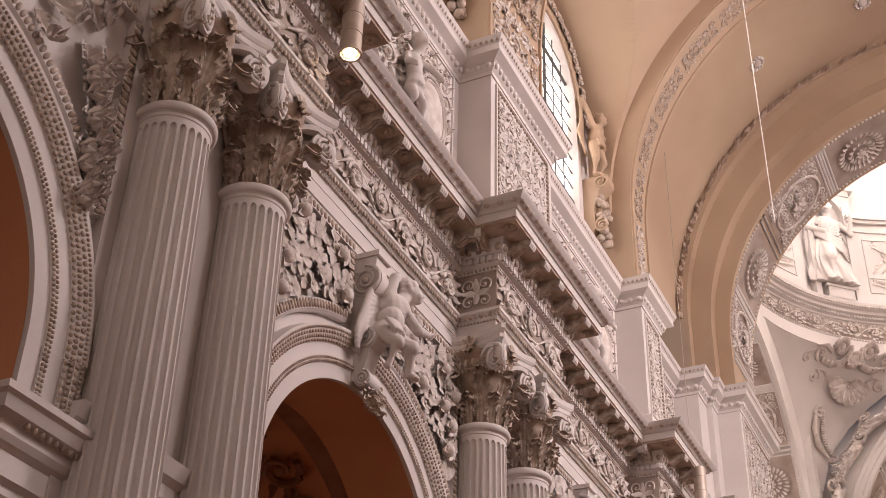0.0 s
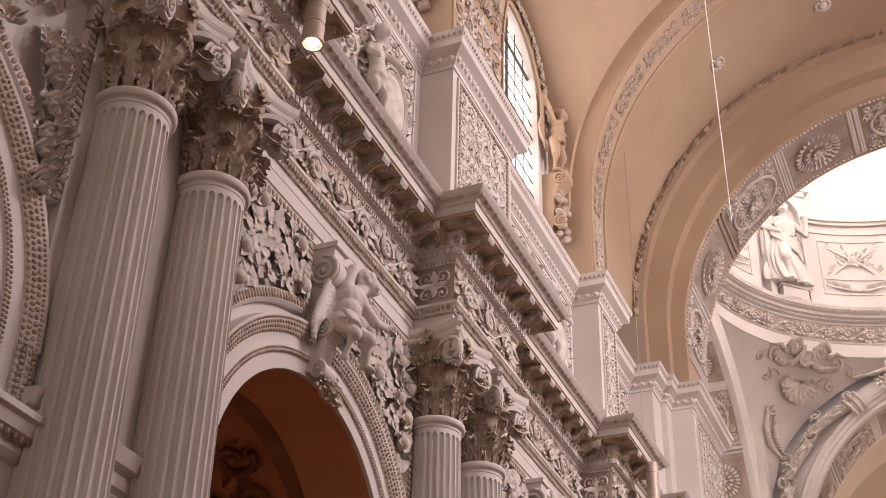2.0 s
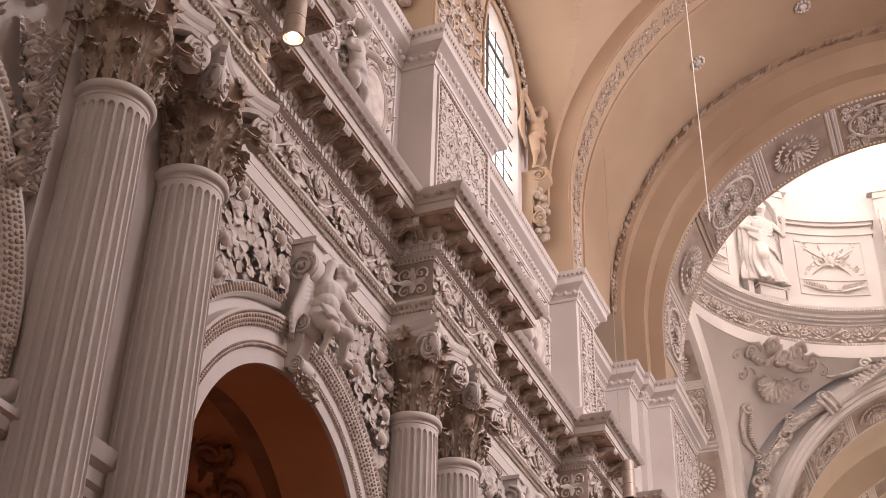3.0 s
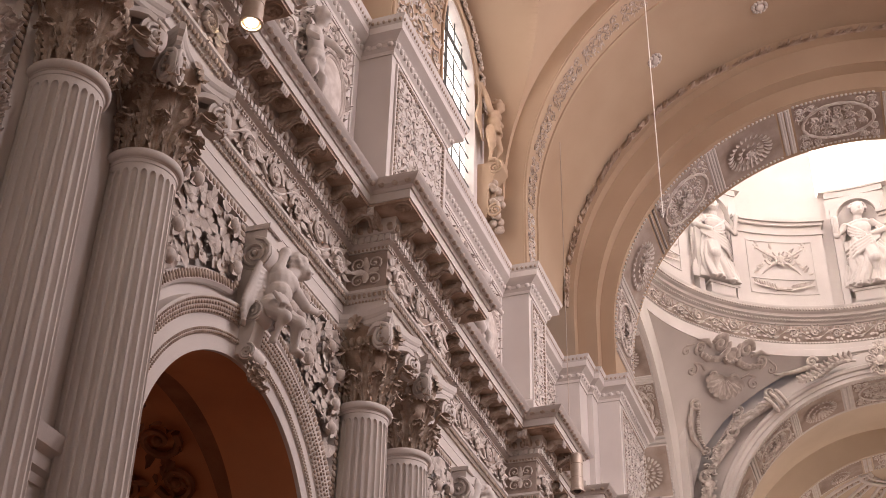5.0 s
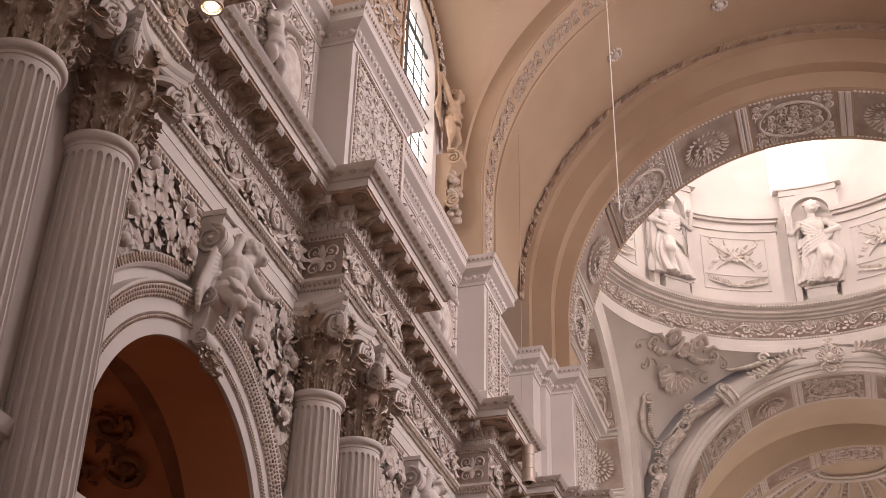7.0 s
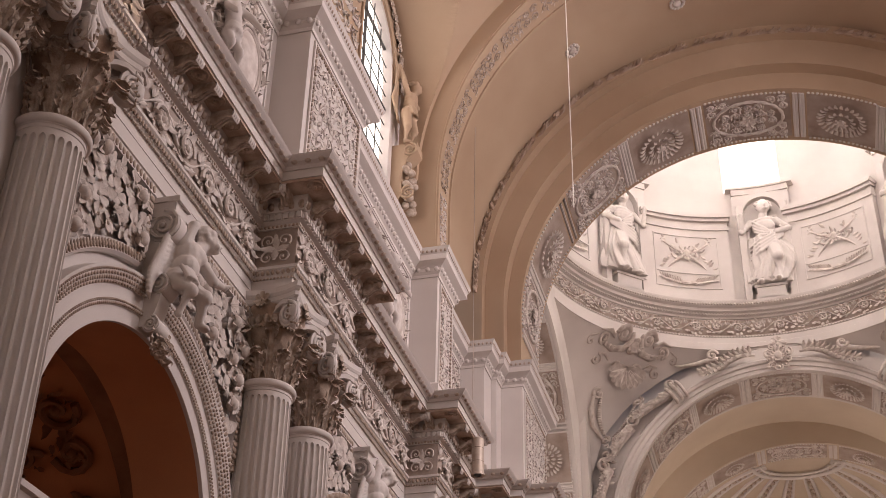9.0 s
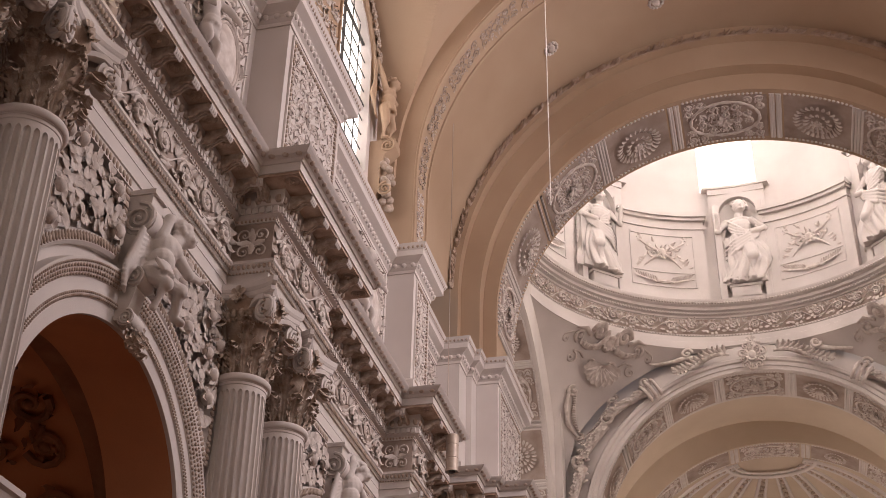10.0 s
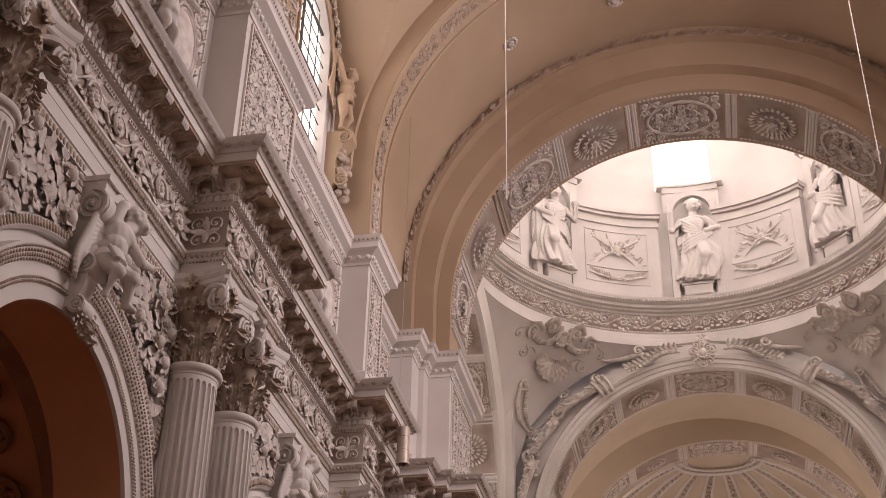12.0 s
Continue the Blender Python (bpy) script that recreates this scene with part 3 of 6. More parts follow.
proto = part("bracket", g, DUST, entablature, smooth=40)
h = Geo()
rows = []
for i in range(9):
    b = math.pi * i / 8 - 1.2
    rows.append([(0.335 + 0.06 * math.cos(b), y, -0.08 + 0.085 * math.sin(b)) for y in (-0.11, -0.05, 0.0, 0.05, 0.11)])
for y in (-0.06, 0.0, 0.06):
    h.add(*BALL, Matrix.Translation((0.37, y, -0.085)) @ Matrix.Diagonal((0.035, 0.03, 0.06, 1)))
grid(h, rows)
tip = part("bracket_tip", h, STUCCO, proto, "pale rolled tip", smooth=40).data
h = Geo()
for i in range(8):
    h.add(*PETAL, local(0, 0, 0, i * math.pi / 4, 0.085, 0.11, 0.1, 0.05))
h.add(*BEAD, local(0, 0, 0.03, 0, 0.04, 0.04, 0.035))
tube(h, [(0.135 * math.cos(i * math.pi / 10), 0.135 * math.sin(i * math.pi / 10), 0.0) for i in range(21)], [0.014] * 21, 6)
rose = None
first = True
for c, turn, real in along(ENT, 0.22, 0.6):
    ob = proto if first else new("bracket", proto.data)
    if not first:
        new("bracket_tip", tip).parent = ob
    first = False
    ob.parent = entablature
    ob.matrix_world = Matrix.Translation((c.x, c.y, 13.79)) @ Matrix.Rotation(turn, 4, "Z")
for c, turn, real in along(ENT, 0.4, 0.6):
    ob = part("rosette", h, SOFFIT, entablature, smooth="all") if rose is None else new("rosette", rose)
    rose, ob.parent = ob.data, entablature
    d = Matrix.Rotation(turn, 4, "Z") @ Vector((0, real / 2, 0))
    ob.matrix_world = Matrix.Translation((c.x + d.x, c.y + d.y, 13.788)) @ Matrix.Rotation(math.pi, 4, "X")

# running scrolls in the frieze
runs = [(a, b) for a, b in zip(ENT, ENT[1:]) if b[1] > 4 and a[1] < 36]
for k, (a, b) in enumerate(runs):
    ln = math.hypot(b[0] - a[0], b[1] - a[1])
    g = Geo()
    if b[1] - a[1] > 0.5:
        rinceau(g, ln - 0.08, 0.72, k)
        part("scroll_relief", merged(g, on_wall(a[0] + 0.005, (a[1] + b[1]) / 2, 12.92)), RELIEF, entablature, smooth=60)
    elif b[0] - a[0] > 0.4:
        for i in range(4):
            spiral(g, (0.14 if i % 2 else -0.14), (0.16 if i > 1 else -0.16), 0.13, 1.3, 0.8 + 1.57 * i, 1 if i in (0, 3) else -1, 0.02)
        for i in range(4):
            g.add(*SPRIG, local(0, 0, 0, 0.785 * 2 * i, 0.12, 0.3, 0.1, 0.1))
        part("scroll_relief", merged(g, facing_west((a[0] + b[0]) / 2, a[1] - 0.005, 12.92)), RELIEF, entablature, smooth=60)

# ---- columns ----
SH = 10.55


def column(x, y):
    col = thing("column", "tall fluted white column with a leafy capital", "column", "columns along the nave wall", at=(x, y, 0))
    rows = []
    top, arc = 10.2, 0.075
    levels = [(0.78, 0.0), (0.86, 1.0), (3, 1.0), (5, 1.0), (7, 1.0), (9, 1.0), (top, 1.0)]
    levels += [(top + arc * math.sin(b), math.cos(b)) for b in (radians(q) for q in (15, 30, 45, 60, 72, 82, 90))] + [(10.38, 0.0)]
    for z, open_ in levels:
        rr = 0.575 - 0.105 * (z / SH) ** 1.5
        row = []
        for k in range(24):
            mid = 2 * math.pi * (k + 0.5) / 24
            half = math.pi / 24 * 0.76 * max(open_, 0.02)
            row.append((rr * math.cos(mid - math.pi / 24), rr * math.sin(mid - math.pi / 24), z))
            for q in (-1, -0.94, -0.75, -0.4, 0, 0.4, 0.75, 0.94, 1):
                d = rr - 0.062 * open_ * math.sqrt(max(0.0, 1 - q * q))
                row.append((d * math.cos(mid + q * half), d * math.sin(mid + q * half), z))
        rows.append(row)
    g = Geo()
    grid(g, rows, closed=True)
    part("shaft", g, STUCCO, col, smooth=38)

    def turned(prof, n=48, cap=False):
        gg = Geo()
        grid(gg, [[(q * math.cos(2 * math.pi * k / n), q * math.sin(2 * math.pi * k / n), z) for k in range(n)] for q, z in prof], closed=True, cap=cap)
        return gg

    ring = [(0.46, 10.34), (0.485, 10.36), (0.485, 10.4), (0.5, 10.41)] + [(0.5 + 0.055 * math.sin(b), 10.475 - 0.06 * math.cos(b)) for b in (math.pi * i / 8 for i in range(9))] + [(0.42, 10.55)]
    part("neck_ring", turned(ring), STUCCO, col, smooth=50)
    part("base", turned([(0.62, 0.78), (0.7, 0.7), (0.72, 0.6), (0.66, 0.5), (0.74, 0.4), (0.78, 0.3), (0.78, 0.0)][::-1], 32, True), STUCCO, col, smooth=50)
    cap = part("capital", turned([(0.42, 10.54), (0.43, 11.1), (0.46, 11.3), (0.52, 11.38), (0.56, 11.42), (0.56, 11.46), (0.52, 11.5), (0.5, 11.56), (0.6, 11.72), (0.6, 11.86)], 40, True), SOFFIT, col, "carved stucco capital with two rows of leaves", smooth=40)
    for tier, (zz, ln, wd, off, rr, dep) in enumerate(((10.55, 0.45, 0.108, 0.0, 0.43, 0.95), (10.56, 0.82, 0.112, math.pi / 8, 0.42, 1.5))):
        gg = Geo()
        acanthus(gg, ln, wd, dep)
        lead = None
        for k in range(8):
            a = off + 2 * math.pi * k / 8
            if lead is None:
                ob = part("leaf", gg, DUST, cap, smooth="all")
                lead = ob.data
            else:
                ob = new("leaf", lead)
                ob.parent = cap
            ob.matrix_local = Matrix.Rotation(a, 4, "Z") @ Matrix.Translation((rr, 0, zz)) @ Matrix(((0, 0, 1, 0), (1, 0, 0, 0), (0, 1, 0, 0), (0, 0, 0, 1)))
    # egg and bead rows under the volutes
    g = Geo()
    for k in range(22):
        a = 2 * math.pi * k / 22
        g.add(*BALL, Matrix.Rotation(a, 4, "Z") @ Matrix.Translation((0.54, 0, 11.56)) @ Matrix.Diagonal((0.06, 0.062, 0.085, 1)))
    part("egg_row", g, DUST, cap, smooth="all", kind="stuff")
    g = Geo()
    for k in range(44):
        a = 2 * math.pi * k / 44
        g.add(*BEAD, Matrix.Rotation(a, 4, "Z") @ Matrix.Translation((0.565, 0, 11.43)) @ Matrix.Diagonal((0.034, 0.032, 0.034, 1)))
    part("bead_row", g, DUST, cap, smooth="all", kind="stuff")
    # volutes at the four corners, a scroll to each side
    lead = {}
    for k in range(4):
        for s in (-1, 1):
            if s not in lead:
                gg = Geo()
                spiral(gg, 0, 0, 0.205, 2.4, math.pi / 2, -s, 0.036, 0.02, 8)
                rim = [(math.cos(q * math.pi / 14), math.sin(q * math.pi / 14)) for q in range(28)]
                grid(gg, [[(c * r, d * r, w) for c, d in rim] for r, w in ((0.12, -0.13), (0.19, -0.08), (0.225, -0.02), (0.225, 0.03), (0.2, 0.035), (0.02, 0.02))], closed=True, cap=True)
                strap = [(-0.02 * s, 0.2, 0.02), (-0.16 * s, 0.235, 0.0), (-0.3 * s, 0.22, -0.05), (-0.45 * s, 0.16, -0.09), (-0.56 * s, 0.12, -0.1)]
                grid(gg, [[(u, v + e, w + o) for e, o in ((-0.05, 0.02), (-0.035, 0.05), (0.04, 0.05), (0.055, 0.02), (0.055, -0.08), (-0.05, -0.08))] for u, v, w in strap], closed=True, cap=True)
                ob = part("volute", gg, STUCCO, cap, "pale spiral volute", smooth=50)
                lead[s] = ob.data
            else:
                ob = new("volute", lead[s])
                ob.parent = cap
            ob.matrix_local = Matrix.Rotation(math.pi / 2 * k, 4, "Z") @ Matrix(((0, 0, 1, 0.68), (1, 0, 0, s * 0.6), (0, 1, 0, 11.52), (0, 0, 0, 1))) @ Matrix.Rotation(-s * 0.3, 4, "Y")
    # leaf that hangs between the two scrolls of a corner
    gg = Geo()
    acanthus(gg, 0.42, 0.1, 0.5)
    lead = None
    for k in range(4):
        ob = part("corner_leaf", gg, DUST, cap, smooth="all") if lead is None else new("corner_leaf", lead)
        lead, ob.parent = ob.data, cap
        ob.matrix_local = Matrix.Rotation(math.pi / 4 + math.pi / 2 * k, 4, "Z") @ Matrix.Translation((0.86, 0, 11.74)) @ Matrix(((0, 0, 1, 0), (-1, 0, 0, 0), (0, -1, 0, 0), (0, 0, 0, 1)))
    ring = []
    for k in range(4):
        for i in range(13):
            t = i / 12 * 2 - 1
            d = 0.6 + 0.2 * t * t
            p = Matrix.Rotation(math.pi / 2 * k, 4, "Z") @ Vector((d, t * 0.74, 0))
            ring.append((p.x, p.y))
    g = Geo()
    grid(g, [[(px * q, py * q, z) for px, py in ring] for q, z in ((0.9, 11.8), (0.95, 11.83), (0.95, 11.9), (0.98, 11.92), (1.02, 11.96), (1.03, 12.05))], closed=True, cap=True)
    part("abacus", g, STUCCO, cap)
    lead = None
    for k in range(4):
        if lead is None:
            h = Geo()
            flower(h, 0, 0, 0.17, 6)
            for i in range(5):
                h.add(*SPRIG, local(0, 0, 0, 2.0 + 0.57 * i, 0.12, 0.22, 0.2, 0.3))
            ob = part("abacus_flower", h, DUST, cap, smooth="all")
            lead = ob.data
        else:
            ob = new("abacus_flower", lead)
            ob.parent = cap
        ob.matrix_local = Matrix.Rotation(math.pi / 2 * k, 4, "Z") @ Matrix(((0, 0, 1, 0.58), (1, 0, 0, 0), (0, 1, 0, 11.86), (0, 0, 0, 1)))
    col.scale = (0.84, 0.84, 1.0)
    return col


COL_X = -7.5
first = column(COL_X, 8.6)
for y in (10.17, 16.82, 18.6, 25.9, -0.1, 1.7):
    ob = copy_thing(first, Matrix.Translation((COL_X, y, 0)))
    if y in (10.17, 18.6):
        # black leaves and volutes on the side of the capital that faces its twin
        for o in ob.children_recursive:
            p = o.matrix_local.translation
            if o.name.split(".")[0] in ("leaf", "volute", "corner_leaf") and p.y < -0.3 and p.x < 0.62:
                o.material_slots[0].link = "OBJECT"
                o.material_slots[0].material = BLACKSTUCCO
                tagged(o, "black stucco")
g = Geo()
for a, b in ((-0.6, 2.3), R0, R1, R2):
    g.box(-8.0, -7.72, a + 0.1, b - 0.1, 0, 12.06)
part("backing_pilaster", g, STUCCO, wall_side)

for a, b in (R0, R1, R2):
    g = Geo()
    sweep(g, [(-0.2, 6.45), (0.03, 6.45), (0.03, 6.55), (0.08, 6.6), (0.08, 6.74), (0.16, 6.8), (0.2, 6.9), (0.22, 6.95), (-0.2, 6.97)], [(-7.72, a + 0.1), (-7.72, b - 0.1)])
    part("pilaster_moulding", g, STUCCO, wall_side)
# ---- arcade: mouldings, imposts, spandrels, consoles ----
for n, yc in enumerate(ARCH_Y):
    if n == 0:
        continue
    arcade = thing("archivolt", "moulded white arch with rows of carved beads", "arch", "arches of the nave wall")
    g = Geo()
    arc_sweep(g, [(0, -0.02), (0, 0.08), (0.2, 0.08), (0.22, 0.11), (0.28, 0.11), (0.3, 0.1), (0.46, 0.1), (0.5, 0.14), (0.6, 0.18), (0.66, 0.2), (0.7, 0.2), (0.72, -0.02)], (AX, yc, ARCH_Z), ARCH_R, 0, math.pi, 64)
    part("arch_ring", g, STUCCO, arcade, smooth=35)
    for name, spots in (("bead_moulding", ((0.225, 0.112, 0.05, 0.02, 0.022), (0.27, 0.112, 0.05, 0.02, 0.022))), ("leaf_moulding", ((0.49, 0.13, 0.075, 0.03, 0.03), (0.54, 0.155, 0.06, 0.026, 0.034), (0.595, 0.178, 0.075, 0.03, 0.03), (0.645, 0.195, 0.05, 0.02, 0.022)))):
        g = Geo()
        for rad, out, step, su, sv in spots:
            row = arc_row((AX, yc, ARCH_Z), ARCH_R + rad, out, step, su, sv, 0.02)
            g.add(np.concatenate(row.v), row.f)
            for sd in (-1, 1):
                for i in range(int(0.62 / step)):
                    g.add(*BEAD, Matrix.Translation((AX + out, yc + sd * (ARCH_R + rad), ARCH_Z - step * (i + 0.5))) @ Matrix.Diagonal((0.02, sv, su, 1)))
        part(name, g, DUST, arcade, smooth="all", kind="stuff")
    for s in (-1, 1):
        g = Geo()
        for r0, r1, out in ((0, 0.2, 0.08), (0.2, 0.3, 0.107), (0.3, 0.48, 0.1), (0.48, 0.56, 0.135), (0.56, 0.7, 0.175)):
            ya, yb = sorted((yc + s * (ARCH_R + r0), yc + s * (ARCH_R + r1)))
            g.box(AX - 0.02, AX + out, ya, yb, 6.68, ARCH_Z)
        part("arch_stilt", g, STUCCO, arcade)
    g = Geo()
    rows = [[(x, yc - (ARCH_R - 0.004), 6.6), *[(x, yc - (ARCH_R - 0.004) * math.cos(math.pi * j / 48), ARCH_Z + (ARCH_R - 0.004) * math.sin(math.pi * j / 48)) for j in range(49)], (x, yc + ARCH_R - 0.004, 6.6)] for x in (AX + 0.02, -8.82)]
    grid(g, rows)
    part("soffit", g, CHAPEL, arcade, "red-ochre underside of the arch, warm light in its colour", smooth=35)
    # imposts at the springing
    IMP = [(-0.3, 5.90), (0.04, 5.90), (0.04, 5.98), (0.1, 6.02), (0.1, 6.23), (0.16, 6.28), (0.2, 6.34), (0.2, 6.43), (0.3, 6.48), (0.34, 6.58), (0.38, 6.61), (0.38, 6.68), (-0.3, 6.70)]
    for s in (-1, 1):
        imp = thing("impost", "moulded impost carrying the arch", "impost", "imposts of the arches")
        g = Geo()
        near = yc + s * (ARCH_R + 0.02)
        far = yc + s * (ARCH_R + 0.78)
        if s > 0:
            sweep(g, IMP, [(-8.8, near), (AX, near), (AX, far)])
        else:
            sweep(g, IMP, [(AX, far), (AX, near), (-8.8, near)])
        part("moulding", g, STUCCO, imp)
        g = Geo()
        q = [(AX, near), (AX, far)] if s > 0 else [(AX, far), (AX, near)]
        g = carved_row(q, 0.25, 6.46, 0.09, 0.035, 0.05, 0.035, BEAD, y0=-9)
        part("egg_row", g, DUST, imp, smooth="all", kind="stuff")
    # spandrels packed with flowers, leaves and fruit
    for s in (-1, 1):
        rnd = random.Random(10 * n + s)
        sp = thing("spandrel_relief", "spandrel packed with carved flowers, leaves and fruit", "relief", "spandrels of the nave arches")
        rin, half, top = ARCH_R + 0.98, 2.86, 11.62
        g = Geo()
        def scatter(gap, most):
            pts, tries = [], 0
            while len(pts) < most and tries < 5000:
                tries += 1
                y, z = yc + s * rnd.uniform(0.66, half - 0.16), rnd.uniform(7.9, top - 0.14)
                if math.hypot(y - yc, z - ARCH_Z) < rin + 0.2:
                    continue
                if all((y - p) ** 2 + (z - q) ** 2 > gap ** 2 for p, q in pts):
                    pts.append((y, z))
            return pts

        for y, z in scatter(0.15, 220):
            h = Geo()
            for q in range(2):
                h.add(*SPRIG, local(0, 0, 0, rnd.uniform(0, 6.28), rnd.uniform(0.11, 0.15), rnd.uniform(0.16, 0.22), 0.14, 0.1))
            g.add(np.concatenate(h.v), h.f, on_wall(AX + 0.02, y, z))
        for y, z in scatter(0.2, 130):
            h = Geo()
            k = rnd.random()
            turn = rnd.uniform(0, 6)
            if k < 0.5:
                for q in range(4):
                    h.add(*PETAL, local(0, 0, 0.05, turn + 1.57 * q + rnd.uniform(-0.2, 0.2), 0.19, rnd.uniform(0.16, 0.2), 0.11, 0.03))
                h.add(*BEAD, local(0, 0, 0.07, 0, 0.03, 0.03, 0.03))
            elif k < 0.8:
                for q in range(3):
                    h.add(*PETAL, local(0, 0, 0.06, turn + (q - 1) * 0.95, 0.18, rnd.uniform(0.18, 0.23), 0.12, 0.06))
            else:
                h.add(*BALL, local(0, 0, 0.12, 0, 0.1, 0.11, 0.1))
                for q in range(6):
                    h.add(*PETAL, local(0, 0, 0.04, turn + 1.047 * q, 0.14, 0.2, 0.26, 0.2))
            m = on_wall(AX + 0.05, y, z) @ Matrix.Rotation(rnd.uniform(-0.2, 0.2), 4, "X") @ Matrix.Rotation(rnd.uniform(-0.2, 0.2), 4, "Y")
            g.add(np.concatenate(h.v), h.f, m)
        if n == 1:
            g = Geo()
            for i in range(26):
                t = i / 25
                h = Geo()
                acanthus(h, 0.42 - 0.12 * t, 0.13 - 0.03 * t, 0.9)
                y = yc + s * (half - 0.3 - 0.55 * (1 - t) * rnd.random() - (0.9 if i % 3 == 0 and t < 0.4 else 0))
                m = on_wall(AX + 0.02, y, 11.45 - 2.3 * t) @ Matrix.Rotation(rnd.uniform(2.2, 4.1) if t > 0.25 else rnd.uniform(0, 6.28), 4, "Z")
                g.add(np.concatenate(h.v), h.f, m)
        part("flower_carving", g, RELIEF, sp, smooth=60, kind="stuff")
        # frame
        g = Geo()
        a0 = math.acos(0.62 / rin)
        a1 = math.acos(half / rin)
        lo, hi = (a1, a0) if s > 0 else (math.pi - a0, math.pi - a1)
        arc_sweep(g, [(-0.12, -0.01), (-0.12, 0.07), (-0.08, 0.11), (0.06, 0.11), (0.09, 0.06), (0.09, -0.01)], (AX, yc, ARCH_Z), rin, lo, hi, 24)
        za = ARCH_Z + math.sqrt(rin ** 2 - half ** 2)
        zb = ARCH_Z + math.sqrt(rin ** 2 - 0.62 ** 2)
        for yy, z0 in ((yc + s * half, za), (yc + s * 0.6, zb)):
            g.box(AX, AX + 0.11, yy - 0.05, yy + 0.05, z0, top)
        g.box(AX, AX + 0.13, min(yc + s * 0.6, yc + s * half), max(yc + s * 0.6, yc + s * half), top, top + 0.14)
        part("frame", g, STUCCO, sp)
        g = arc_row((AX, yc, ARCH_Z), rin - 0.01, 0.11, 0.075, 0.032, 0.075, 0.03, lo, hi)
        for i in range(int((top - za) / 0.1)):
            g.add(*BEAD, Matrix.Translation((AX + 0.12, yc + s * half, za + 0.1 * (i + 0.5))) @ Matrix.Diagonal((0.025, 0.07, 0.045, 1)))
        for i in range(22):
            g.add(*BEAD, Matrix.Translation((AX + 0.13, yc + s * (0.62 + 0.1 * i), top + 0.07)) @ Matrix.Diagonal((0.025, 0.045, 0.06, 1)))
        for i in range(int((top - zb) / 0.1)):
            g.add(*BEAD, Matrix.Translation((AX + 0.12, yc + s * 0.6, zb + 0.1 * (i + 0.5))) @ Matrix.Diagonal((0.025, 0.07, 0.045, 1)))
        part("bead_frame", g, DUST, sp, smooth="all", kind="stuff")
    # console at the crown
    yc = yc - 0.22
    con = thing("keystone_console", "scrolled white console on the arch crown", "console", "consoles of the nave arches")
    scrolls = ((-7.62, 11.24, 0.25), (-7.56, 10.32, 0.15), (-7.58, 9.72, 0.12))
    g = Geo()
    prof = []
    for i in range(25):
        t = i / 24
        prof.append((AX + 0.2 + 0.1 * math.sin(t * math.pi * 1.9) + 0.12 * t, 9.7 + 1.75 * t))
    prof = [(-8.0, 9.7)] + prof + [(-8.0, 11.45)]
    grid(g, [[(x, yc + y, z) for x, z in prof] for y in (-0.14, 0.14)], closed=True, cap=True)
    g.box(-8.0, -7.42, yc - 0.19, yc + 0.19, 11.62, 11.7)
    g.box(-8.0, -7.47, yc - 0.16, yc + 0.16, 11.4, 11.62)
    for xx, zz, r in scrolls:
        rows = [[(xx + r * math.cos(k * 0.2618), yc + y, zz + r * math.sin(k * 0.2618)) for k in range(24)] for y in (-0.15, -0.1, 0.1, 0.15)]
        grid(g, rows, closed=True, cap=True)
    part("console_body", g, STUCCO, con, smooth=40)
    for s in (-1, 1):
        for (xx, zz, r) in scrolls:
            h = Geo()
            spiral(h, 0, 0, r, 2.2, math.pi / 2, s, r * 0.14, 0.0, 6)
            m = facing_west(xx, yc - 0.15, zz) if s < 0 else Matrix(((1, 0, 0, xx), (0, 0, 1, yc + 0.15), (0, 1, 0, zz), (0, 0, 0, 1)))
            part("scroll", merged(h, m), STUCCO, con, smooth=50)
    g = Geo()
    for i in range(3):
        h = Geo()
        acanthus(h, 0.5, 0.13, 0.5)
        g.add(np.concatenate(h.v), h.f, Matrix(((0, 0, 1, -7.62), (-1, 0, 0, yc + (i - 1) * 0.11 + 0.06), (0, -1, 0, 9.85 - 0.08 * abs(i - 1)), (0, 0, 0, 1))))
    part("hanging_leaf", g, DUST, con, smooth="all")

# fascias under the architrave in the bays
g = Geo()
for a, b in ((-7, -0.7), (2.4, 7.9), (10.9, 16.45), (19.45, 25.2), (26.6, 29.7)):
    g.box(AX - 0.05, AX + 0.06, a, b, 11.9, 12.045)
    g.box(AX - 0.05, AX + 0.03, a, b, 11.76, 11.9)
part("lower_fascia", g, STUCCO, entablature)

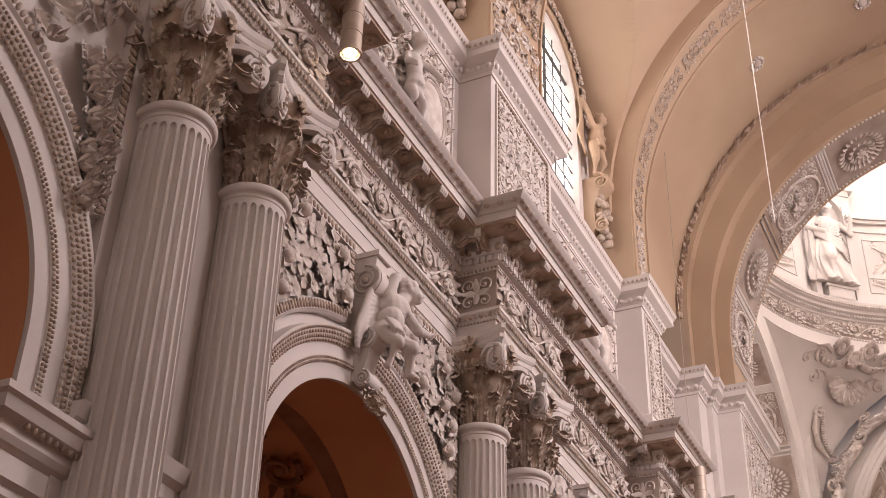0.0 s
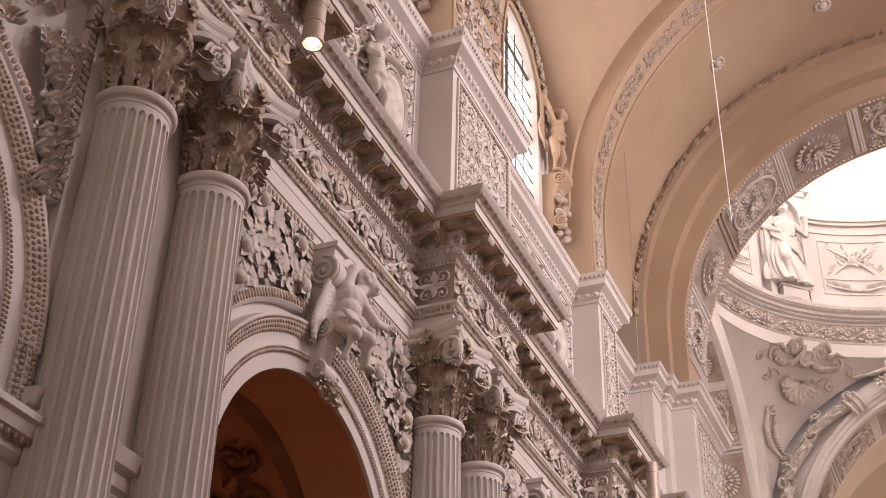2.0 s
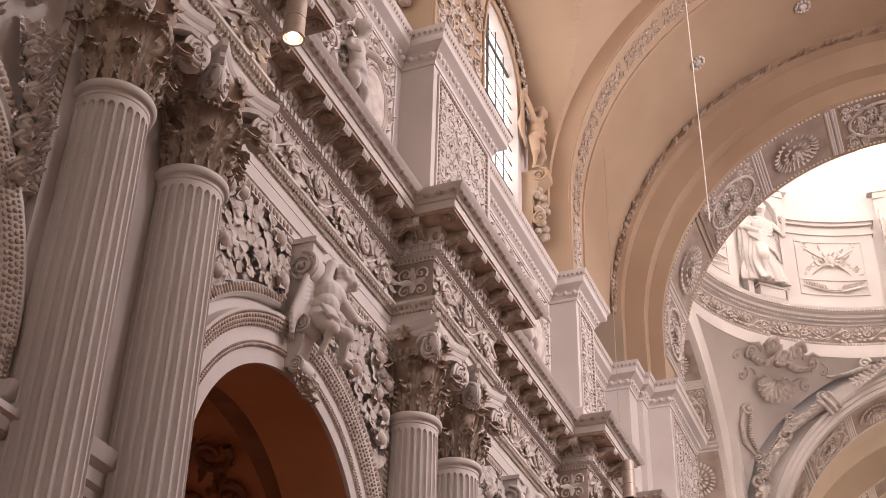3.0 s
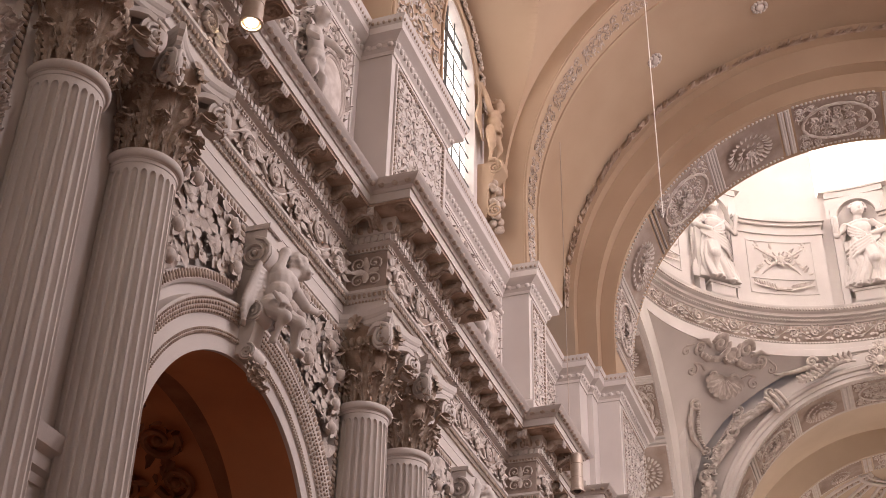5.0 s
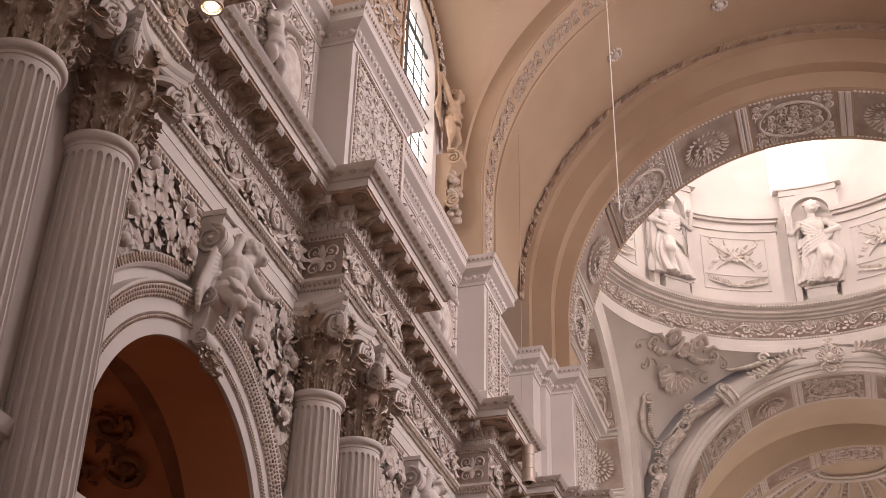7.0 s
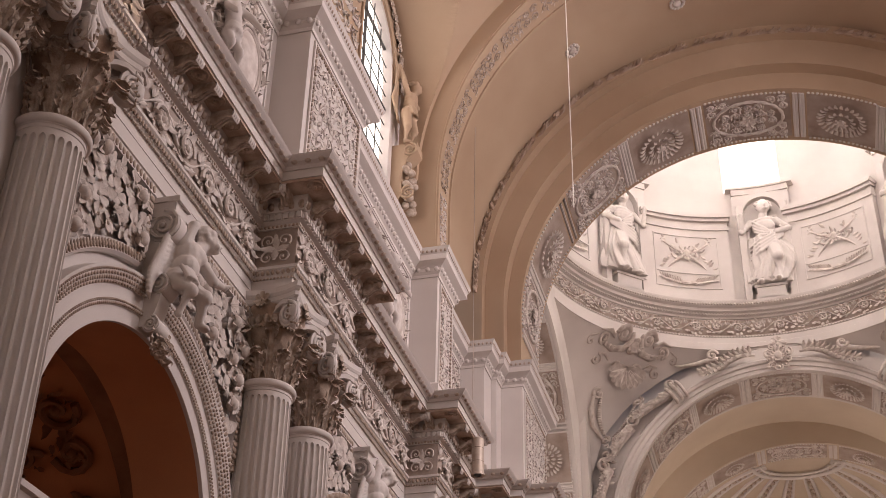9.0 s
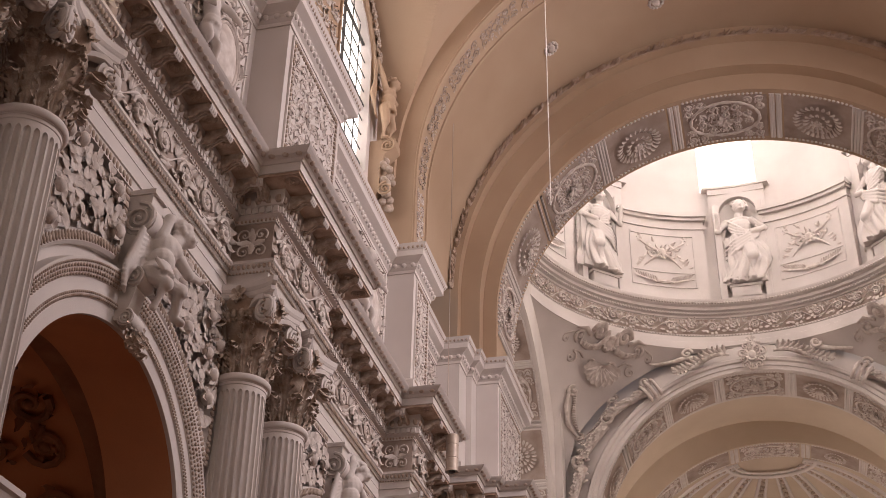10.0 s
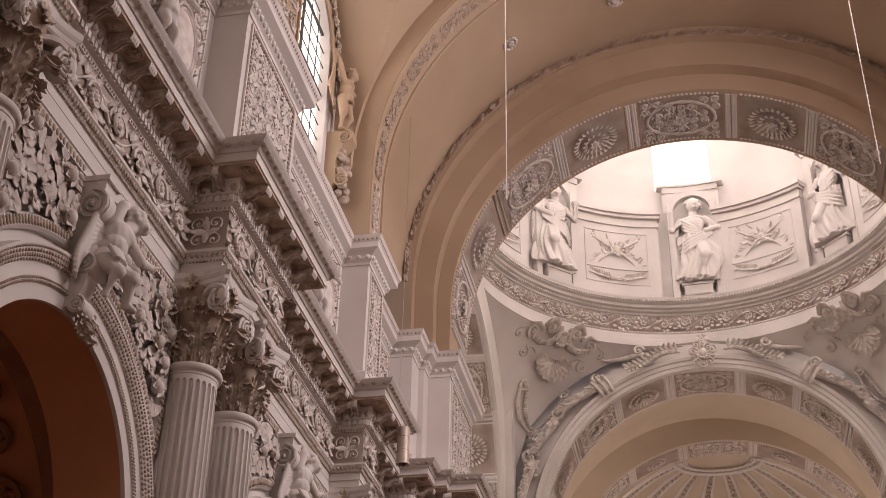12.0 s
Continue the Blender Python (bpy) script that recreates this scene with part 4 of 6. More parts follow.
# painted and moulded ornament inside the chapels
for yc in ARCH_Y[1:]:
    g = Geo()
    for i in range(3):
        arc_sweep(g, [(-0.1, 0), (-0.1, 0.1), (0.1, 0.1), (0.1, 0)], (-15.45, yc, 6.4), 1.6 + 0.7 * i, 0, math.pi, 30)
    h = Geo()
    foliage(h, 4.6, 3.6, 0.42, int(yc))
    g.add(np.concatenate(h.v), h.f, on_wall(-15.4, yc, 7.6))
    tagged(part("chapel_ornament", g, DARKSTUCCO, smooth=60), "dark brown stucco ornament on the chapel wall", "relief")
    g = Geo()
    for xx in (-9.05, -11.6):
        rows = [[(xx + q, yc - (3.18 - d) * math.cos(math.pi * j / 40), 6.9 + (2.98 - d) * math.sin(math.pi * j / 40)) for j in range(41)] for q, d in ((-0.2, 0.0), (-0.2, 0.1), (0.2, 0.1), (0.2, 0.0))]
        grid(g, rows)
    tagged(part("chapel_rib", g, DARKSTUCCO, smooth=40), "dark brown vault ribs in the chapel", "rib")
    for k in range(5):
        h = Geo()
        foliage(h, 1.5, 1.7, 0.4, 800 + k, deep=1.6)
        v = np.concatenate(h.v)
        a = radians(24 + 33 * k) + v[:, 0] / 3.1
        q = 1 - v[:, 2] / 3.1
        g = Geo()
        g.add(np.stack([-10.3 + v[:, 1], yc - 3.17 * q * np.cos(a), 6.9 + 2.97 * q * np.sin(a)], 1), h.f)
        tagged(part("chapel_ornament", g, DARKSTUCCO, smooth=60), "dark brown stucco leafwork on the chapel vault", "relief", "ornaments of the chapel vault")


# ---- statues: one plain mesh each ----
def ellipsoid(geo, c, r, turn=(0, 0, 0)):
    geo.add(*BALL, Matrix.LocRotScale(c, Euler(turn), r))


def limb(geo, a, b, c, r0, r1, r2):
    tube(geo, [a, b, c], [r0, r1, r2], 10)
    for p, r in ((a, r0), (b, r1), (c, r2)):
        ellipsoid(geo, p, (r, r, r))


def statue(name, label, geo, m, voxel, category="statue", group="", mat=STUCCO):
    ob = part(name, merged(geo, m), mat, smooth="all")
    mod = ob.modifiers.new("remesh", "REMESH")
    mod.mode, mod.voxel_size, mod.use_smooth_shade = "VOXEL", voxel, True
    sm = ob.modifiers.new("smooth", "SMOOTH")
    sm.iterations = 2
    return tagged(ob, label, category, group)


def cherub(seed, lean=0.0, wings=True, reach=1, raised=True):
    """A small winged figure, one unit high, that looks along +y."""
    g = Geo()
    rnd = random.Random(seed)
    ellipsoid(g, (0.02, 0.02, 0.60), (0.135, 0.11, 0.16), (0.1, 0.15, 0))
    ellipsoid(g, (0, 0.03, 0.47), (0.125, 0.12, 0.12))
    ellipsoid(g, (0, 0, 0.37), (0.14, 0.125, 0.1))
    ellipsoid(g, (0.03 * reach, 0.07, 0.87), (0.11, 0.115, 0.105), (0.2, 0, 0.3 * reach))
    ellipsoid(g, (0.05 * reach, 0.175, 0.85), (0.05, 0.04, 0.035))
    ellipsoid(g, (0.055 * reach, 0.2, 0.87), (0.016, 0.02, 0.018))
    tube(g, [(0.01, 0.02, 0.72), (0.03 * reach, 0.05, 0.8)], [0.06, 0.055], 8)
    for i in range(26):
        a, b = rnd.uniform(0, 6.28), rnd.uniform(-0.2, 1.4)
        ellipsoid(g, (0.03 * reach + 0.115 * math.cos(a) * math.cos(b), 0.05 + 0.115 * math.sin(a) * math.cos(b) - 0.02, 0.885 + 0.1 * math.sin(b)), (0.034, 0.034, 0.03))
    limb(g, (0.13 * reach, 0, 0.7), (0.25 * reach, 0.12, 0.62), (0.36 * reach, 0.22, 0.5), 0.05, 0.045, 0.035)
    if raised:
        limb(g, (-0.13 * reach, 0, 0.7), (-0.25 * reach, 0.02, 0.8), (-0.2 * reach, 0.06, 0.98), 0.05, 0.045, 0.035)
    else:
        limb(g, (-0.13 * reach, 0, 0.7), (-0.22 * reach, 0.08, 0.58), (-0.14 * reach, 0.2, 0.52), 0.05, 0.045, 0.035)
    limb(g, (0.08, 0.03, 0.34), (0.12 + lean, 0.16, 0.2), (0.1 + lean, 0.08, 0.02), 0.085, 0.06, 0.04)
    limb(g, (-0.08, 0.03, 0.34), (-0.1 + lean, 0.12, 0.18), (-0.16 + lean, 0.02, 0.0), 0.085, 0.06, 0.04)
    ellipsoid(g, (0.11 + lean, 0.11, 0.015), (0.035, 0.07, 0.025))
    ellipsoid(g, (-0.16 + lean, 0.05, 0.0), (0.035, 0.07, 0.025))
    if wings:
        for s in (-1, 1):
            for i in range(5):
                tube(g, [(s * 0.08, -0.1, 0.68), (s * (0.22 + 0.02 * i), -0.16, 0.72 - 0.05 * i), (s * (0.3 - 0.03 * i), -0.17, 0.5 - 0.07 * i)], [0.03, 0.035, 0.015], 6)
    for i in range(7):
        a = -1.2 + 0.4 * i
        tube(g, [(0.14 * math.sin(a), 0.02 + 0.12 * math.cos(a), 0.44), (0.16 * math.sin(a + 0.25), 0.02 + 0.14 * math.cos(a), 0.36)], [0.025, 0.03], 6)
    return g


def draped(seed, arm=1):
    """A standing robed figure, one unit high, that looks along +y."""
    g = Geo()
    rnd = random.Random(seed)
    ph = [rnd.uniform(0, 6.28) for _ in range(4)]
    rows = []
    for i in range(25):
        t = i / 24
        z = 0.02 + 0.54 * t
        row = []
        for k in range(120):
            a = 2 * math.pi * k / 120
            base = 0.165 - 0.06 * t + 0.02 * math.sin(4.0 * t + ph[0])
            fold = 0.05 * abs(math.sin(3 * a + ph[1] + 3.6 * t * arm)) + 0.035 * abs(math.sin(6.5 * a + ph[2] + 2.5 * t * arm)) + 0.015 * abs(math.sin(11 * a + 4 * t)) - 0.05
            q = base + fold * (1.35 - 0.5 * t)
            row.append((q * 1.15 * math.cos(a) + 0.06 * math.sin(2.8 * t + 0.4) * arm, q * 0.85 * math.sin(a), z))
        rows.append(row)
    grid(g, rows, closed=True, cap=True)
    # one leg steps out of the robe
    limb(g, (0.06 * arm, 0.05, 0.45), (0.1 * arm, 0.17, 0.27), (0.08 * arm, 0.13, 0.04), 0.075, 0.058, 0.035)
    ellipsoid(g, (0.085 * arm, 0.18, 0.02), (0.03, 0.06, 0.022))
    ellipsoid(g, (-0.08 * arm, 0.13, 0.02), (0.03, 0.06, 0.022))
    ellipsoid(g, (0.02 * arm, 0, 0.57), (0.11, 0.085, 0.1), (0, 0.12 * arm, 0))
    ellipsoid(g, (0.0, 0.01, 0.68), (0.115, 0.085, 0.1), (0, -0.12 * arm, 0))
    ellipsoid(g, (-0.01 * arm, 0.0, 0.755), (0.125, 0.07, 0.04), (0, -0.15 * arm, 0))
    tube(g, [(0, 0.01, 0.77), (0.012 * arm, 0.03, 0.85)], [0.045, 0.038], 10)
    ellipsoid(g, (0.02 * arm, 0.05, 0.905), (0.062, 0.075, 0.078), (0.2, 0, -0.4 * arm))
    ellipsoid(g, (0.04 * arm, 0.122, 0.9), (0.014, 0.018, 0.022))
    ellipsoid(g, (0.035 * arm, 0.105, 0.865), (0.028, 0.022, 0.018))
    for i in range(34):
        a, b = rnd.uniform(0, 6.28), rnd.uniform(-0.3, 1.5)
        ellipsoid(g, (0.015 * arm + 0.075 * math.cos(a) * math.cos(b), 0.015 + 0.075 * math.sin(a) * math.cos(b) - 0.015, 0.925 + 0.07 * math.sin(b)), (0.022, 0.024, 0.02))
    # one hand on the hip, the other lifted
    limb(g, (0.125 * arm, 0, 0.745), (0.235 * arm, 0.02, 0.63), (0.11 * arm, 0.12, 0.57), 0.042, 0.037, 0.026)
    limb(g, (-0.125 * arm, 0, 0.745), (-0.21 * arm, 0.05, 0.64), (-0.2 * arm, 0.12, 0.78), 0.042, 0.036, 0.026)
    ellipsoid(g, (-0.2 * arm, 0.13, 0.8), (0.025, 0.025, 0.035))
    # robe gathered over the chest, and the sleeves
    for i in range(4):
        q = i / 3
        tube(g, [(-0.1 * arm, 0.05, 0.74 - 0.12 * q), (-0.03 * arm, 0.098, 0.66 - 0.1 * q), (0.06 * arm, 0.095, 0.6 - 0.05 * q)], [0.008, 0.014, 0.006], 6)
    for i in range(4):
        tube(g, [(0.15 * arm, 0.03, 0.73 - 0.03 * i), (0.24 * arm, -0.02, 0.66 - 0.05 * i), (0.27 * arm, -0.03, 0.5 - 0.07 * i)], [0.012, 0.02, 0.01], 6)
    # mantle across the hips, its folds falling to the feet
    for i in range(4):
        q = 0.04 * i
        tube(g, [(-0.16 * arm, 0.03, 0.3 + 1.2 * q), (-0.05 * arm, 0.13, 0.36 + q), (0.09 * arm, 0.125, 0.46 + 0.7 * q), (0.18 * arm, 0.04, 0.55 + 0.4 * q)], [0.01, 0.02, 0.018, 0.012], 7)
    for i in range(9):
        a = -1.4 + 0.33 * i
        x0, y0 = 0.12 * math.sin(a), 0.1 * math.cos(a)
        tube(g, [(x0 + 0.04 * arm, y0, 0.45), (x0 * 1.2 + 0.06 * arm, y0 * 1.25, 0.28), (x0 * 1.5 - 0.02 * arm, y0 * 1.35, 0.05)], [0.012, 0.022, 0.02], 7)
    for i in range(4):
        tube(g, [(-0.13 * arm, -0.03, 0.72), (-0.22 * arm - 0.01 * i, -0.03, 0.5), (-0.21 * arm + 0.02 * i * arm, -0.01, 0.25), (-0.2 * arm + 0.03 * i * arm, 0.02, 0.05)], [0.02, 0.03, 0.03, 0.02], 8)
    return g


def arch_child(seed):
    """A winged child on an arch crown; x out of the wall, y along it, z up, in metres over the arch's springing line."""
    g = Geo()
    rnd = random.Random(seed)
    hip, belly, chest, head = (0.42, -0.14, 3.16), (0.48, -0.08, 3.36), (0.46, 0.02, 3.62), (0.56, 0.3, 3.98)
    ellipsoid(g, hip, (0.19, 0.19, 0.16))
    ellipsoid(g, belly, (0.2, 0.19, 0.19), (0.2, 0, 0))
    ellipsoid(g, chest, (0.19, 0.24, 0.22), (0.35, 0.1, 0))
    ellipsoid(g, (0.58, 0.08, 3.64), (0.09, 0.16, 0.11))
    tube(g, [(0.48, 0.1, 3.74), (0.54, 0.24, 3.9)], [0.12, 0.1], 10)
    ellipsoid(g, head, (0.165, 0.155, 0.175), (0.3, 0.2, 0))
    ellipsoid(g, (0.64, 0.35, 3.93), (0.09, 0.1, 0.1))
    ellipsoid(g, (0.73, 0.4, 3.95), (0.022, 0.022, 0.03))
    for q in (-1, 1):
        ellipsoid(g, (0.68 - 0.03 * q, 0.37 + 0.06 * q, 3.92), (0.045, 0.045, 0.05))
    for i in range(60):
        a, b = rnd.uniform(0, 6.28), rnd.uniform(-0.5, 1.5)
        c = (head[0] - 0.04 + 0.15 * math.cos(a) * math.cos(b), head[1] - 0.02 + 0.165 * math.sin(a) * math.cos(b), head[2] + 0.05 + 0.16 * math.sin(b))
        ellipsoid(g, c, (0.05, 0.055, 0.046))
    limb(g, (0.44, -0.12, 3.74), (0.5, -0.06, 4.06), (0.4, 0.2, 4.26), 0.1, 0.08, 0.055)
    ellipsoid(g, (0.38, 0.26, 4.31), (0.06, 0.07, 0.06))
    limb(g, (0.52, 0.22, 3.66), (0.66, 0.42, 3.42), (0.6, 0.8, 3.58), 0.1, 0.08, 0.055)
    for i in range(3):
        tube(g, [(0.6, 0.8, 3.58), (0.6 + 0.04 * i, 0.93, 3.56 + 0.04 * i)], [0.035, 0.022], 6)
    limb(g, (0.5, -0.06, 3.12), (0.74, 0.08, 2.96), (0.62, 0.24, 2.66), 0.15, 0.115, 0.07)
    ellipsoid(g, (0.68, 0.3, 2.62), (0.08, 0.1, 0.05))
    limb(g, (0.44, -0.22, 3.1), (0.68, -0.2, 2.92), (0.52, -0.16, 2.62), 0.14, 0.1, 0.06)
    for i in range(9):
        t = i / 8
        tube(g, [(0.3, -0.1, 3.76 - 0.05 * i), (0.32 - 0.05 * t, -0.4 - 0.05 * t, 3.72 - 0.08 * i), (0.26, -0.5 - 0.1 * math.sin(2.6 * t), 3.3 - 0.07 * i), (0.22, -0.44, 2.95 - 0.03 * i)], [0.05, 0.05, 0.045, 0.02], 6)
    for i in range(6):
        t = i / 5
        tube(g, [(0.3, 0.3, 3.7), (0.2, 0.52, 3.66 - 0.06 * i), (0.14, 0.62 - 0.05 * t, 3.4 - 0.08 * i)], [0.04, 0.045, 0.02], 6)
    for i in range(7):
        a = -0.9 + 0.32 * i
        tube(g, [(0.44 + 0.2 * math.cos(a), -0.2 + 0.22 * math.sin(a), 3.24), (0.5 + 0.22 * math.cos(a + 0.3), -0.18 + 0.22 * math.sin(a + 0.3), 3.06)], [0.035, 0.045], 6)
    return g


for n, yc in enumerate(ARCH_Y[1:]):
    statue("cherub_statue", "white stucco winged child on the arch crown", arch_child(n), Matrix.Translation((AX, yc, ARCH_Z)), 0.018, group="children on the arches")

# ---- attic: reliefs ----
def framed_relief(name, label, m, w, h, size, seed, ground=PANEL, beads=True, deep=1.0, group=""):
    """A carved field with a bead border, on any face."""
    ob = thing(name, label, "relief", group)
    g = Geo()
    g.add([(u, v, 0.004) for u, v in ((-w / 2, -h / 2), (w / 2, -h / 2), (w / 2, h / 2), (-w / 2, h / 2))], [(0, 1, 2, 3)])
    part("ground", merged(g, m), ground, ob)
    g = Geo()
    foliage(g, w - 0.16, h - 0.16, size, seed, deep=deep)
    part("leafwork", merged(g, m), RELIEF, ob, smooth=60, kind="stuff")
    g = Geo()
    b = 0.045
    for u0, u1, v0, v1 in ((-w / 2 - b, -w / 2, -h / 2 - b, h / 2 + b), (w / 2, w / 2 + b, -h / 2 - b, h / 2 + b), (-w / 2, w / 2, h / 2, h / 2 + b), (-w / 2, w / 2, -h / 2 - b, -h / 2)):
        g.box(u0, u1, v0, v1, -0.01, 0.035)
    part("border", merged(g, m), STUCCO, ob)
    if beads:
        g = Geo()
        n = int(w / 0.1)
        for i in range(n):
            for v in (-h / 2 + 0.05, h / 2 - 0.05):
                g.add(*BEAD, local(-w / 2 + (i + 0.5) * w / n, v, 0.02, 0, 0.042, 0.036, 0.035))
        n = int(h / 0.1)
        for i in range(n):
            for u in (-w / 2 + 0.05, w / 2 - 0.05):
                g.add(*BEAD, local(u, -h / 2 + (i + 0.5) * h / n, 0.02, 0, 0.036, 0.042, 0.035))
        part("bead_border", merged(g, m), DUST, ob, smooth="all", kind="stuff")
    return ob


GR = "reliefs of the attic pilasters"
for n, (x, a, b) in enumerate(((AP, *P0), (AP, *P1), (AP, *P2), (-7.0 + 0.0, 30.65, 31.1), (-6.4, 31.15, 34.4))):
    w = b - a - 0.44
    if w > 0.3:
        framed_relief("attic_relief", "tall white relief of leaves and trophies in a bead frame", on_wall(x + 0.006, (a + b) / 2, 16.02), w, 2.62, min(0.2, w / 2.2), 20 + n, STUCCO, deep=0.8, group=GR)
for n, (a, b) in enumerate(((2.4, 7.6), (11.0, 16.2), (19.5, 25.0), (26.7, 29.7))):
    w = b - a - 0.3
    ob = framed_relief("attic_relief", "white relief of leaves and shields under the window", on_wall(AW + 0.006, (a + b) / 2, 15.95), w, 2.8, 0.27, 40 + n, STUCCO, False, 1.6, "reliefs under the windows")
    if w > 4:
        for s in (-1, 1):
            g = Geo()
            yy = (a + b) / 2 + s * 1.45
            g.add(*BALL, Matrix.Translation((AW + 0.02, yy, 15.75)) @ Matrix.Diagonal((0.22, 0.52, 0.72, 1)))
            h = Geo()
            spiral(h, -0.3, 0.75, 0.2, 1.6, 0, 1, 0.05, 0.1)
            spiral(h, 0.3, 0.75, 0.2, 1.6, math.pi, -1, 0.05, 0.1)
            spiral(h, 0.0, -0.75, 0.22, 1.6, 1.5, 1, 0.05, 0.1)
            g.add(np.concatenate(h.v), h.f, on_wall(AW + 0.02, yy, 15.75))
            for r in (1.0, 0.85):
                tube(g, [(AW + 0.14, yy + 0.52 * r * math.cos(k * 0.2618), 15.75 + 0.72 * r * math.sin(k * 0.2618)) for k in range(25)], [0.035] * 25, 6)
            part("shield", g, RELIEF, ob, smooth=60)
        m = Matrix.Translation((AW + 0.2, (a + b) / 2 + 0.6, 14.85)) @ Matrix.Rotation(radians(-110), 4, "Z") @ Matrix.Diagonal((1.15, 1.3, 1.95, 1))
        statue("cherub_statue", "white stucco child standing against the attic relief", cherub(60 + n, 0.0, False, -1, False), m, 0.028, group="children of the attic")

def window_child():
    """A child that stands on a console, one arm lifted, the other held out; x out of the wall, y along it, z up."""
    g = Geo()
    rnd = random.Random(71)
    ellipsoid(g, (0.32, 0.12, 1.02), (0.2, 0.2, 0.18))
    ellipsoid(g, (0.34, 0.16, 1.28), (0.19, 0.19, 0.2))
    ellipsoid(g, (0.34, 0.22, 1.52), (0.19, 0.23, 0.2), (0.2, 0, 0))
    tube(g, [(0.36, 0.3, 1.65), (0.38, 0.36, 1.84)], [0.1, 0.09], 8)
    ellipsoid(g, (0.4, 0.4, 1.96), (0.16, 0.16, 0.18), (0, 0.2, 0))
    ellipsoid(g, (0.52, 0.44, 1.92), (0.05, 0.06, 0.07))
    for i in range(40):
        a, b = rnd.uniform(0, 6.28), rnd.uniform(-0.2, 1.5)
        ellipsoid(g, (0.36 + 0.16 * math.cos(a) * math.cos(b), 0.38 + 0.17 * math.sin(a) * math.cos(b), 2.02 + 0.15 * math.sin(b)), (0.055, 0.055, 0.05))
    limb(g, (0.34, 0.42, 1.56), (0.46, 0.74, 1.42), (0.4, 1.12, 1.4), 0.09, 0.075, 0.05)
    ellipsoid(g, (0.4, 1.2, 1.4), (0.04, 0.08, 0.04))
    limb(g, (0.3, 0.02, 1.6), (0.26, -0.14, 1.9), (0.14, -0.22, 2.34), 0.09, 0.075, 0.05)
    limb(g, (0.34, 0.22, 0.96), (0.44, 0.3, 0.5), (0.36, 0.24, 0.05), 0.15, 0.11, 0.065)
    limb(g, (0.3, 0.02, 0.96), (0.36, -0.02, 0.5), (0.3, 0.0, 0.05), 0.15, 0.11, 0.065)
    ellipsoid(g, (0.44, 0.28, 0.03), (0.1, 0.06, 0.04))
    ellipsoid(g, (0.38, 0.0, 0.03), (0.1, 0.06, 0.04))
    for i in range(6):
        t = i / 5
        tube(g, [(0.1, -0.2 - 0.04 * i, 2.36), (0.08, -0.14 - 0.06 * t, 1.8), (0.06, -0.1 - 0.06 * i, 1.2), (0.1, -0.08 + 0.03 * i, 0.7)], [0.03, 0.045, 0.05, 0.03], 6)
    for i in range(6):
        a = -1.0 + 0.42 * i
        tube(g, [(0.32 + 0.2 * math.cos(a), 0.12 + 0.21 * math.sin(a), 1.12), (0.34 + 0.21 * math.cos(a + 0.3), 0.12 + 0.22 * math.sin(a + 0.3), 0.86)], [0.035, 0.05], 6)
    return g


# child and console beside the window
for yc in (16.2, 24.75):
    statue("cherub_statue", "cream stucco child on a console beside the window", window_child(), Matrix.Translation((-8.2, yc - 0.3, 21.05)), 0.024, group="children by the windows", mat=VAULT)
    con = thing("wall_console", "scrolled stucco console with hanging fruit", "console", "consoles by the windows")
    g = Geo()
    prof = [(-8.25, 19.3), (-8.05, 19.3), (-7.95, 19.6), (-8.0, 20.1), (-7.85, 20.6), (-7.6, 20.85), (-7.6, 21.05), (-8.25, 21.05)]
    grid(g, [[(x, yc + y, z) for x, z in prof] for y in (-0.24, 0.24)], closed=True, cap=True)
    part("console_body", g, VAULT, con)
    for s in (-1, 1):
        h = Geo()
        spiral(h, 0, 0, 0.2, 2, 1.5, s, 0.035)
        part("scroll", merged(h, facing_west(-7.78, yc - 0.25, 20.85 - 1.3 * (s > 0))), VAULT, con, smooth=50)
    g = Geo()
    rnd = random.Random(5)
    for i in range(26):
        ellipsoid(g, (-7.84 + rnd.uniform(-0.08, 0.1), yc + rnd.uniform(-0.2, 0.2), 19.2 + 1.35 * i / 26), (0.1, 0.1, 0.1))
    part("fruit_swag", g, DUST, con, smooth="all")

# carved window surrounds
for yc in (13.65, 22.5):
    ob = thing("window_surround", "carved stucco surround of the arched window", "window frame", "window surrounds")
    g = Geo()
    arc_sweep(g, [(0.1, -0.01), (0.1, 0.06), (0.2, 0.1), (0.5, 0.1), (0.56, 0.05), (0.56, -0.01)], (-8.25, yc, WIN_Z), WIN_R, 0, math.pi, 40)
    part("surround_moulding", g, VAULT, ob, smooth=35)
    g = Geo()
    arc_sweep(g, [(0.62, -0.05), (0.62, 0.12), (0.66, 0.2), (0.72, 0.22), (0.72, 0.3), (0.8, 0.36), (0.86, 0.36), (0.86, -0.05)], (-8.25, yc, WIN_Z), WIN_R, radians(36), radians(144), 40)
    part("hood_moulding", g, VAULT, ob, "cream moulded hood over the window", smooth=35)
    g = Geo()
    rnd = random.Random(8)
    for i in range(64):
        a = math.pi * i / 63
        h = Geo()
        if i % 4 == 0:
            flower(h, 0, 0, 0.2, 5)
        else:
            h.add(*SPRIG, local(0, 0, 0, rnd.uniform(0, 6.28), 0.16, 0.24, 0.16, 0.05))
            h.add(*BEAD, local(rnd.uniform(-0.1, 0.1), rnd.uniform(-0.1, 0.1), 0.05, 0, 0.07, 0.07, 0.07))
        g.add(np.concatenate(h.v), h.f, on_wall(-8.15, yc + (WIN_R + 0.35) * math.cos(a), WIN_Z + (WIN_R + 0.35) * math.sin(a)))
    part("garland", g, DUST, ob, smooth=60, kind="stuff")

